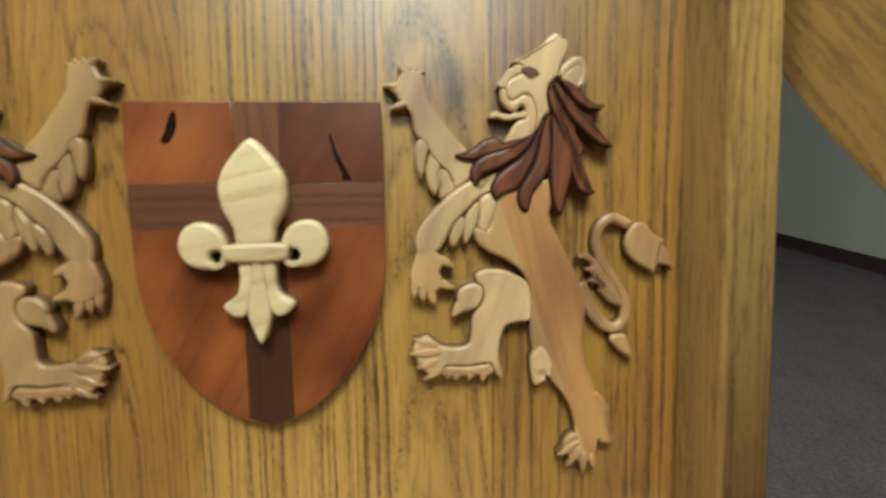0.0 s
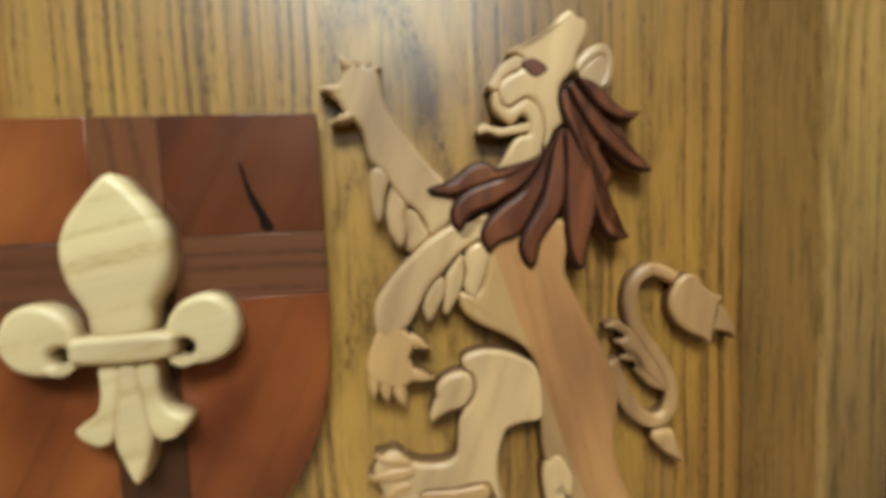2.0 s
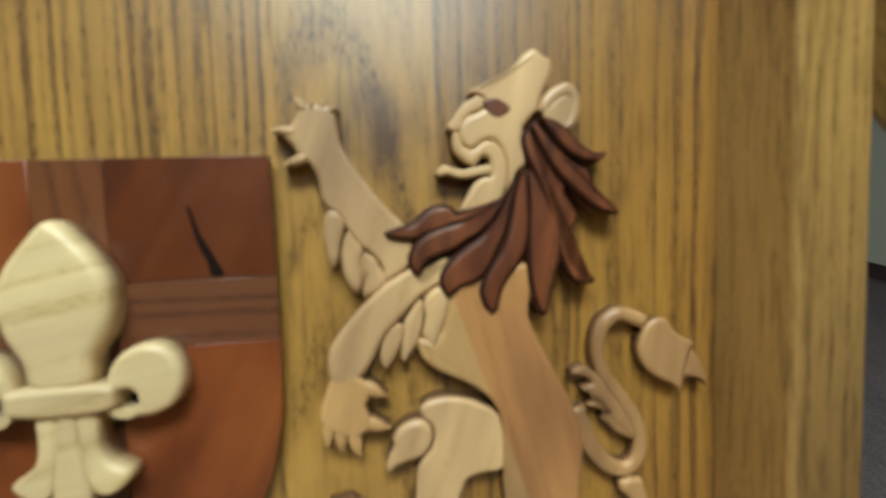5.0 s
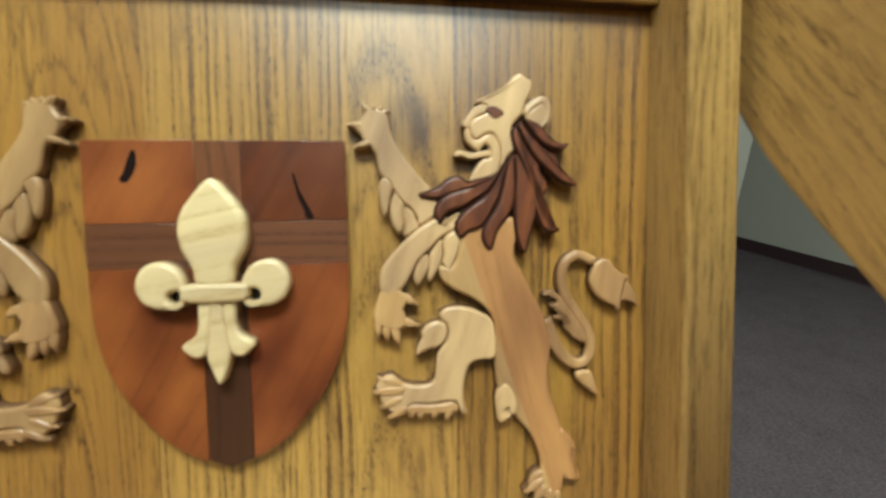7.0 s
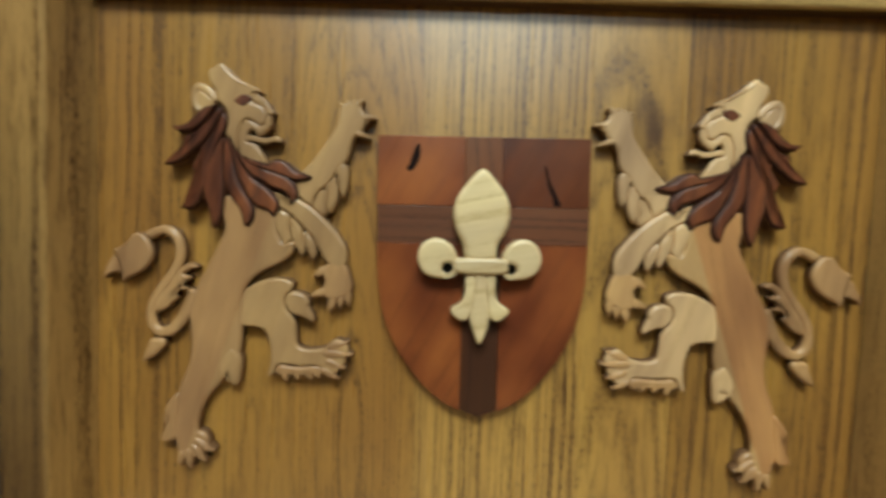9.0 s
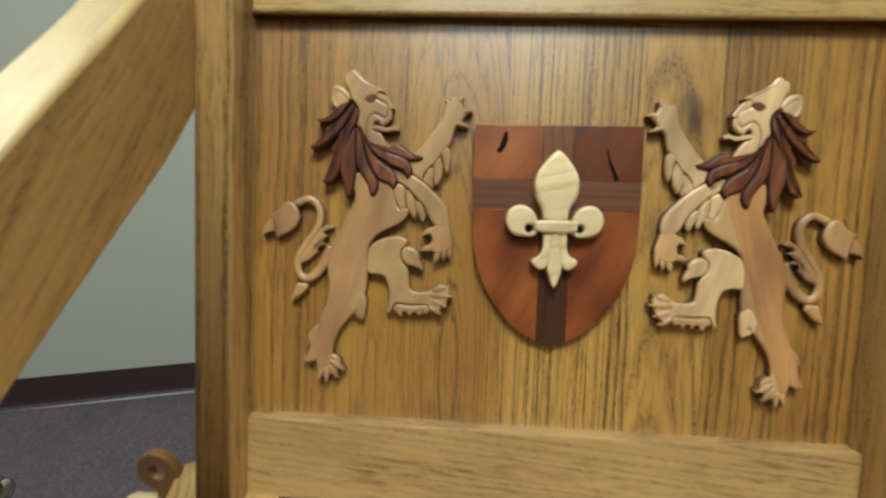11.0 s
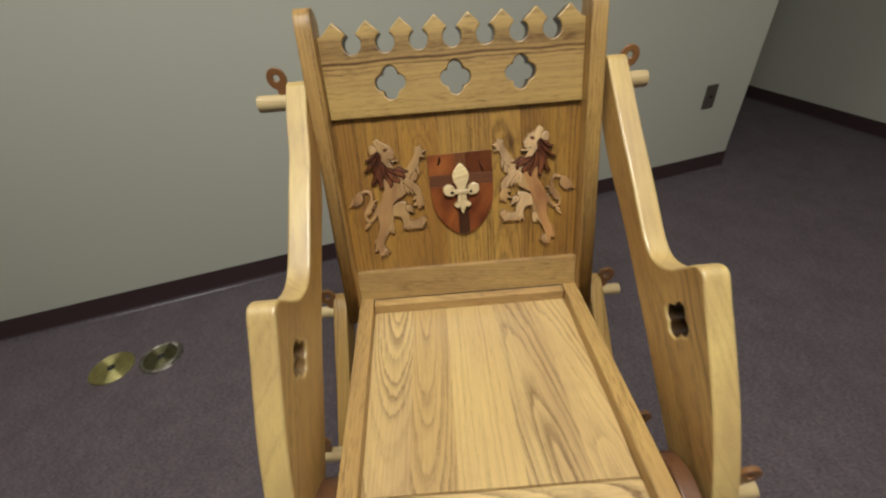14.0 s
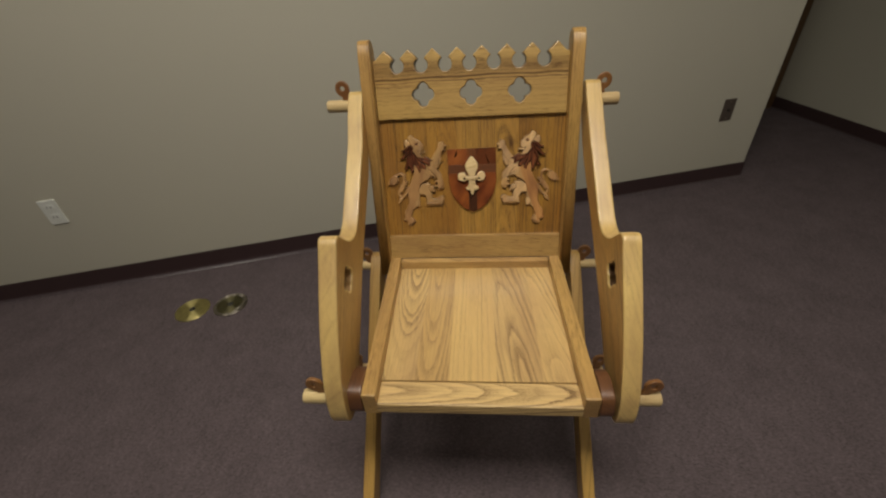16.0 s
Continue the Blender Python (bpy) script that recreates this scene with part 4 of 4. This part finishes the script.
carve("low_arm", 0, -4.8, [(98.6, 232), (95.4, 230.3), (91, 227.8), (85.7, 223.5), (80.4, 218.4), (75.9, 213.3), (72.4, 208.2), (71.2, 203.1), (71.8, 197), (74.7, 194.7), (80.4, 197.5), (83.5, 200.9), (86.8, 206.9), (89.1, 211.2), (92.7, 214.6), (96.7, 218.9), (100.3, 222.4), (104.3, 225), (107.5, 226.9), (108.4, 230.2), (110, 234.5), (107.4, 233.7), (104.3, 231.5), (102, 229), (100.2, 230.5)])
carve("paw", 2, -4.8, [(72.3, 198), (69.7, 192.3), (68.1, 186.7), (68.8, 183), (71, 181.1), (74.3, 179.4), (77.8, 178.6), (81.5, 179.5), (83.7, 182.4), (82.9, 185.7), (82, 188.4), (83.3, 191), (83.7, 194), (80.4, 198), (76.5, 198.6)])
carve("tuft_b1", 0, -5.2, [(93.9, 214.3), (94.9, 212.1), (94.4, 208.6), (92.5, 204.3), (89.7, 199.9), (88.3, 200.4), (87.5, 203.6), (88.1, 207), (89.5, 210.5), (91.7, 213.1)])
carve("tuft_b2", 0, -5.2, [(100.7, 221.6), (101.6, 218.1), (101.1, 212.9), (99.7, 208.5), (97, 203.8), (95.2, 201.6), (94.1, 203.2), (94.7, 207.8), (95.2, 211.3), (95.4, 214.7), (97.5, 217.8)])
carve("tuft_b3", 0, -5.2, [(107, 225.6), (109.7, 223.4), (110.7, 220.6), (108.8, 214.5), (106.9, 210.2), (105.5, 205.8), (103.1, 207.5), (101.4, 210.3), (102.4, 215.5), (102, 220.7), (103.4, 223.8)])
carve("body", 1, -5.4, [(110.4, 222.4), (115.6, 227.1), (125.2, 228.8), (136.8, 232.2), (137.9, 223.4), (136.8, 214.6), (139, 208.1), (141.8, 202.6), (145.2, 196), (148.1, 190.2), (151.5, 183.8), (154.4, 175.3), (155.6, 167.5), (155.1, 159.4), (154.2, 151.6), (155.7, 140.7), (159.3, 131.9), (161.4, 124.9), (161.1, 117.7), (162.1, 110.1), (163.6, 102.7), (162.5, 96.4), (160.7, 90.6), (153.6, 90.4), (150.6, 97.4), (150.9, 106.9), (148.8, 115.4), (145, 123.2), (140.1, 129.2), (136.6, 133.7), (132.6, 138.7), (128.1, 148.8), (127.1, 162.1), (127.4, 169), (127.1, 176.4), (125.8, 182.7), (121.6, 188.8), (114.2, 193.9), (107.7, 197), (102.6, 200.6), (100.2, 204.1), (99.8, 208.9), (105.4, 208), (108.7, 213.2)])
carve("hock_tuft", 0, -5.0, [(127.6, 144.7), (129.8, 149), (132.6, 150.1), (135.4, 147.5), (137.8, 142.7), (138.4, 138.8), (137, 134.1), (135.6, 135.2), (133.8, 140), (134.6, 134.5), (133, 131.2), (130.7, 129.7), (128.6, 131), (127.8, 135.9), (127.2, 141)])
carve("fore_hind", 0, -4.8, [(100, 184.2), (100.1, 186.5), (102.9, 188.2), (108.3, 188.9), (114.7, 187.8), (120.1, 185.4), (124.9, 182.2), (126.8, 176.5), (127.2, 170.1), (126.6, 163.2), (120.2, 162.6), (114.6, 161), (112.7, 157.1), (111.3, 152.6), (110.7, 147.1), (111.1, 141.6), (112.5, 135.8), (110.1, 136.1), (108.9, 139), (107.1, 142.2), (102.3, 142.7), (95, 141.9), (88.7, 142.3), (84.4, 141.9), (82.2, 139.1), (79.8, 137.7), (76.1, 138.3), (73.5, 140.9), (71.1, 144), (70.1, 147.6), (68.9, 151.1), (70.2, 154.3), (72.9, 156.3), (76.5, 156.7), (80.8, 152.9), (86.1, 151.1), (91.5, 150.8), (95.1, 151.6), (97, 153.8), (97.6, 158.8), (98.1, 165.1), (100.4, 169), (102.8, 171.6), (104.3, 176.5), (103, 181), (100.8, 182.7)])
carve("tuft_c", 0, -4.4, [(90.9, 174.4), (90.6, 176.7), (92.9, 180.1), (96.5, 181.8), (100, 182), (102.5, 180.2), (103.4, 176.6), (101.9, 172.4), (98.9, 169.8), (94.5, 168.9), (90.9, 167.3), (88.6, 166), (88.2, 168.3), (89.6, 171.8)])
carve("sole", 2, -5.0, [(82.7, 137.6), (83.5, 140.3), (86.1, 141.7), (95, 140.9), (102.3, 141.4), (105.3, 141.8), (107.4, 140.6), (108.2, 138.2), (106.9, 136.8), (102.3, 136.6), (95, 136.6), (88.6, 136.8), (85, 137)])
carve("hind_foot", 2, -5.6, [(145.2, 99.2), (147.8, 102.2), (152, 102.8), (157, 99), (160.5, 95.3), (160.3, 90.4), (157.5, 87.6), (153.4, 88.1), (149.4, 89.6), (146.6, 92.4), (144.8, 96)])
carve("spur", 1, -5.0, [(161.1, 123.9), (164.3, 122), (167.3, 118), (168.8, 113.4), (166.3, 114.1), (167.3, 110.1), (169.4, 104.3), (171.3, 98.3), (168.3, 96.9), (164.2, 97.8), (162.1, 102), (161, 110.8), (160.1, 118.6)])
carve("tail_stroke", 2, -6.4, [(153.5, 180.3), (156.5, 172.3), (160.6, 164.6), (166, 158.9), (171.5, 156.8), (175.9, 159.4), (177.7, 164.8), (176.8, 172.4), (173.2, 179.1), (168.3, 185.9), (163.9, 192.5), (161.9, 199), (162.4, 205.4), (164.8, 210.1), (169.5, 212.8), (173.9, 212), (179.3, 209.3)])
carve("tail_tip", 2, -6.0, [(176.7, 201.2), (178.1, 205.5), (180.5, 209.1), (184.4, 210.6), (187.4, 209.5), (190, 205.8), (194, 202.9), (197.5, 201.2), (196.2, 199.5), (198.2, 197.2), (200.8, 192.9), (201.9, 189.5), (202.8, 185.4), (200.3, 188.1), (196.3, 189), (192.9, 188.7), (192.4, 184.3), (189.8, 186.5), (184.7, 189.1), (180.2, 192.5), (177.2, 197.2)])
carve("tail_tuft", 2, -6.8, [(160.6, 192.8), (164.7, 188.7), (168.6, 182.1), (172.6, 177.2), (174.6, 172.4), (175.2, 168), (172.7, 168.6), (168.7, 170.7), (166.2, 173.5), (163.3, 176.5), (165.2, 178.8), (161.9, 180.1), (158, 181.4), (160.9, 183.1), (160.3, 185), (156, 187.3), (158.9, 188.5), (159.5, 189.8), (155.9, 192.1), (152.3, 193.3), (156.8, 195.3)])
carve("tail_end", 2, -6.2, [(170.2, 152.7), (172.6, 153.5), (177.4, 153), (178.9, 149.6), (180.6, 144.7), (181.8, 140.6), (179.6, 141.2), (174.6, 144.8), (171.9, 147.8), (169.9, 150)])

# toes with their claws and the teeth of the tufts: across, up, heading, length, width, then timber and height
TOES = {}
TOES["raised_paw"] = [(63.4, 275.2, 175, 4.9, 3.7, 0, -5.0), (66.9, 282.3, 131, 3.8, 3.7, 0, -5.0), (69.7, 282.5, 99, 2.5, 2.9, 0, -5.0), (72.8, 282.6, 81, 2.0, 2.7, 0, -5.0), (75.3, 281.5, 19, 2.1, 2.7, 0, -5.0), (67.0, 267.3, -162, 6.1, 3.7, 0, -5.0)]
TOES["low_paw"] = [(82.6, 194.5, -33, 6.8, 5.0, 2, -5.0), (82.3, 182.6, -19, 7.2, 5.0, 2, -5.0), (77.9, 179.2, -77, 7.7, 5.0, 2, -5.0), (73.7, 179.7, -85, 6.0, 4.5, 2, -5.0), (70.1, 183.0, -91, 7.7, 4.3, 2, -5.0)]
TOES["fore_foot"] = [(79.6, 152.6, 163, 10.2, 5.0, 2, -4.2), (81.0, 149.6, 183, 13.6, 5.2, 2, -3.9), (79.8, 145.0, -157, 9.4, 4.8, 2, -4.2), (82.4, 140.4, -150, 9.2, 4.4, 2, -4.4)]
TOES["hind_foot"] = [(151.0, 98.4, -147, 10.4, 4.8, 2, -4.3), (152.2, 94.8, -126, 9.8, 4.6, 2, -4.3), (155.4, 92.2, -98, 9.6, 4.6, 2, -4.3), (159.2, 91.2, -83, 7.4, 4.2, 2, -4.6)]
TOES["sole"] = [(86.4, 138.5, -121, 3.7, 4.0, 2, -5.0), (90.7, 138.4, -114, 4.7, 4.2, 2, -5.0), (97.3, 138.2, -111, 4.5, 4.2, 2, -5.0), (104.2, 138.3, -111, 5.8, 4.5, 2, -5.0)]


def teardrop(x, y, heading, long, wide):
    """A rounded drop that starts behind (x, y) and narrows to its tip."""
    w, out = radians(heading), []
    for j in range(14):
        k = 2 * math.pi * j / 14
        f = 0.5 - 0.5 * math.cos(k)
        a, b = -0.35 * wide + f * (long + 0.35 * wide), 0.5 * wide * math.sin(k) * (1.12 - 0.5 * f)
        out.append((x + a * math.cos(w) - b * math.sin(w), y + a * math.sin(w) + b * math.cos(w)))
    return out


CLAWED = ("raised_leg", "paw", "fore_hind", "hind_foot", "sole", "tail_tuft", "tail_tip", "jaw")


def relief_beast(mirror):
    bm = bmesh.new()

    def turned(loop):
        return [(mirror * x, y) for x, y in loop]
    roots = []
    for key, (slot, top, pts) in BEAST.items():
        if key.startswith("tail_s"):
            way = [Vector(p) for p in pts]
            fine = []
            for i in range(len(way) - 1):
                p0, p1, p2, p3 = (way[max(0, min(len(way) - 1, i + j - 1))] for j in range(4))
                for s in range(4):
                    u = s / 4
                    fine.append(0.5 * (2 * p1 + (p2 - p0) * u + (2 * p0 - 5 * p1 + 4 * p2 - p3) * u * u + (3 * p1 - p0 - 3 * p2 + p3) * u ** 3))
            fine.append(way[-1])
            one, two = [], []
            for i, p in enumerate(fine):
                d = (fine[min(i + 1, len(fine) - 1)] - fine[max(i - 1, 0)]).normalized()
                w = 2.3 + 1.1 * max(0.0, 1 - i / (0.3 * len(fine)))
                one.append((p.x - d.y * w, p.y + d.x * w)), two.append((p.x + d.y * w, p.y - d.x * w))
            loop = one + two[::-1]
        else:
            loop = smooth(pts, 3)
        if area(loop) < 0:
            loop.reverse()
        loop = inset(loop, -0.25)
        thin = key in ("eye", "ear_in", "nose", "tongue")
        loops = [loop]
        if key == "ear":
            loops.append(inset(smooth(BEAST["ear_in"][2], 3)[::-1], 0.5))
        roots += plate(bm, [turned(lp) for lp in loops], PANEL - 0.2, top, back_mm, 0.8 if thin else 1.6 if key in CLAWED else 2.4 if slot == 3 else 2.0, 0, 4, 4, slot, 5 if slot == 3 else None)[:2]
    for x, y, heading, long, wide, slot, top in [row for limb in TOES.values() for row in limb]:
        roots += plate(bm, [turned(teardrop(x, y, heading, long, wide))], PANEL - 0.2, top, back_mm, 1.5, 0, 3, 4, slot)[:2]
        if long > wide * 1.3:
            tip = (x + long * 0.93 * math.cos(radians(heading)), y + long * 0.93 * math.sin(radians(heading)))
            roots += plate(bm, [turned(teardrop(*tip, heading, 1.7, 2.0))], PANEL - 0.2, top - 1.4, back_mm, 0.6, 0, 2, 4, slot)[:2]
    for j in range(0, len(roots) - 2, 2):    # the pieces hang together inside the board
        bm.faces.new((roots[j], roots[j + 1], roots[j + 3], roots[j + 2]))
    return part("beast_relief", bm, [M_CREAM, M_BODY[1], M_BUFF, M_MANE, M_SIDE_SHADE, M_MANE_EDGE] if mirror > 0 else [M_SAND, M_BODY[-1], M_BUFF, M_MANE, M_SIDE_SHADE, M_MANE_EDGE], chair, "rearing beast carved in pale wood with a dark walnut mane")


relief_beast(1)
relief_beast(-1)

# seat
bm = bmesh.new()
box(bm, (-0.19, -0.392, 0.432), (0.19, -0.005, 0.4395), None, 0.001)
seat = part("seat", bm, M_SEAT, chair)
for a, b, timber in SEAT_BOARDS:
    bm = bmesh.new()
    box(bm, (a, -0.353, 0.44), (b, -0.006, 0.4565), None, 0)
    part("seat_board", bm, timber, seat)
bm = bmesh.new()
box(bm, (-0.176, -0.404, 0.428), (0.194, -0.3535, 0.4545), None, 0.004)
part("seat_front_board", bm, M_SEAT_END, seat)
for side in (-1, 1):
    bm = bmesh.new()
    far, near = (0.199, 0.206) if side > 0 else (-0.199, -0.1865)
    box(bm, (-0.0135, -0.404, 0.426), (0.0135, 0.006, 0.480), lambda x, y, z, far=far, near=near: Vector((far + (near - far) * y / -0.404 + x, y, z)), 0.003)
    part("side_rail", bm, M_RAIL_Y, chair)
bm = bmesh.new()
box(bm, (-0.184, -0.017, 0.44), (0.184, 0.0, 0.4778), None, 0.0015)
part("rear_rail", bm, M_RAIL, chair)

# arms
ARM = [(0.118, 0.853), (0.108, 0.868), (0.094, 0.867), (0.080, 0.855), (0.020, 0.803), (-0.050, 0.748), (-0.102, 0.706), (-0.138, 0.678), (-0.168, 0.668),
       (-0.204, 0.679), (-0.232, 0.704), (-0.250, 0.721), (-0.266, 0.721), (-0.282, 0.700), (-0.318, 0.652), (-0.355, 0.600), (-0.388, 0.545),
       (-0.412, 0.495), (-0.422, 0.450), (-0.417, 0.420), (-0.396, 0.408), (-0.366, 0.414), (-0.338, 0.438), (-0.290, 0.478), (-0.242, 0.520),
       (-0.190, 0.566), (-0.103, 0.634), (-0.030, 0.686), (0.047, 0.739), (0.090, 0.786), (0.116, 0.834)]


def slot_hole(cy, cz):
    q = []
    for j in range(4):
        w = radians(86) + j * math.pi / 2
        q += circle(cy * 1000 + 13.2 * math.cos(w), cz * 1000 + 14.2 * math.sin(w), 12.9, 9, w - radians(90), radians(180), False)
    return q


def arm_inner(side, y, z):
    """How far from the middle the arm's inner face stands: one arm splays a little towards the front, the other draws in."""
    if side > 0:
        return 0.2435 + 0.010 * min(1.0, max(0.0, -y / 0.2))
    return 0.2367 - 0.006 * min(1.0, max(0.0, (0.06 - y) / 0.06)) - 0.002 * min(1.0, max(0.0, -y / 0.25)) - 0.015 * max(0.0, 0.60 - z)


def sagged(side, y, z):
    """One side of the old chair has slipped back and down a little towards the front."""
    r = min(1.0, max(0.0, -y / 0.2)) if side > 0 else 0.0
    return y + 0.018 * r, z - 0.016 * r


for side in (-1, 1):
    bm = bmesh.new()
    loop = smooth([(1000 * v[0], 1000 * v[1]) for v in (sagged(side, y, z) for y, z in ARM)], 4)
    hole = sagged(side, -0.253 if side > 0 else -0.256, 0.632 if side > 0 else 0.626)
    plate(bm, [loop, slot_hole(*hole)], 0, 32.0 if side > 0 else 33.0,
          lambda a, b, h, side=side: Vector((side * (arm_inner(side, a / 1000, b / 1000) + h / 1000), a / 1000, b / 1000)), 3.2, 3.2, side_slot=2, edge_slot=2, hole_slot=1)
    # hole walls: left paler, right near black, their light and shade put into colour
    part("arm", bm, [M_ARMS[side], M_SLOT if side < 0 else M_CUT_SHADE, M_ARM_EDGE_LIT], chair)

# crossed legs
def leg(side, top, foot, inner, thick, wide, name="leg"):
    t, f = Vector((0, *top)), Vector((0, *foot))
    d = (f - t).normalized()
    n = Vector((0, -d.z, d.y))
    long = (f - t).length
    half = wide * 500
    pts = [(-half * 0.9, -22), (-half * 0.5, -34), (half * 0.5, -34), (half * 0.9, -22), (half, 40), (half * 0.82, long * 500), (half, long * 1000 - 40), (half, long * 1000 + 60), (-half, long * 1000 + 60), (-half, long * 1000 - 40), (-half * 0.82, long * 500), (-half, 40)]
    bm = bmesh.new()

    def place(a, b, h):
        p = t + d * (b / 1000) + n * (a / 1000)
        p.x = side * (inner + h / 1000)
        p.z = max(p.z, 0.0)
        return p
    plate(bm, [smooth(pts, 3)], 0, thick * 1000, place, 3.0, 3.0)
    return part(name, bm, M_LEG, chair)


for side in (-1, 1):
    leg(side, (0.003, 0.453) if side < 0 else (0.010, 0.445), (-0.472, 0.0), 0.2375, 0.026, 0.064)
    leg(side, (-0.350, 0.404), (0.070, 0.0), 0.2110, 0.024, 0.060)
    bm = bmesh.new()
    plate(bm, [smooth([(-403, 430), (-404, 455), (-396, 474), (-375, 480), (-350, 478), (-326, 462), (-318, 440), (-330, 430), (-365, 428)], 3)], 0, 24, lambda a, b, h, side=side: Vector((side * ((0.2205 if side > 0 else 0.2015) + h / 1000 * (1.0 if side > 0 else 1.45)), a / 1000, b / 1000)), 2.5, 2.5)
    part("spacer", bm, M_SPACER, chair, "dark walnut spacer block")

# pegs with their walnut keys
PEGS = [((0.328, 0.112, 0.836), (0.20, 0.112, 0.836), 0.0135), ((0.307, 0.003, 0.454), (0.20, 0.003, 0.454), 0.0112),
        ((0.318, -0.384, 0.447), (0.22, -0.384, 0.447), 0.0135), ((0.296, -0.205, 0.296), (0.16, -0.205, 0.296), 0.0125)]
for side in (-1, 1):
    for j, (end, start, r) in enumerate(PEGS):
        bm = bmesh.new()
        if side > 0:
            end, start = [((0.322, 0.112, 0.826), (0.20, 0.112, 0.826)), ((0.307, 0.012, 0.445), (0.20, 0.012, 0.445)),
                          ((0.337, -0.366, 0.431), (0.22, -0.366, 0.431)), (end, start)][j]
        rod(bm, (side * end[0], *end[1:]), (side * start[0], *start[1:]), r)
        peg = part("peg", bm, M_PEG, chair)
        tip = (14, 10, 28, 12)[j]
        x0 = (0.277, 0.268, 0.300 if side > 0 else 0.272, 0.276)[j]
        ring = [(a, 39 + (b - 39) * 1.12) for a, b in circle(0, 39, 15.6, 28, radians(-60), radians(300), False)]
        loop = [(-6, -16), (6, -16), (6.5, 14), (9.5, 18), (7, 22)] + ring + [(-7.5, 22), (-10, 18), (-6.5, 14)]
        bm = bmesh.new()
        w = radians(tip)

        def place(a, b, h, side=side, x0=x0, end=end, w=w):
            a, b = a * math.cos(w) + b * math.sin(w), b * math.cos(w) - a * math.sin(w)
            return Vector((side * (x0 + a / 1000), end[1] - h / 1000 + 0.0045, end[2] + b / 1000))
        plate(bm, [loop, circle(0, 40, 5.6, 16)], 0, 7, place, 1.2, 1.2, 2)
        part("key", bm, M_KEY, peg, "dark walnut ring key")
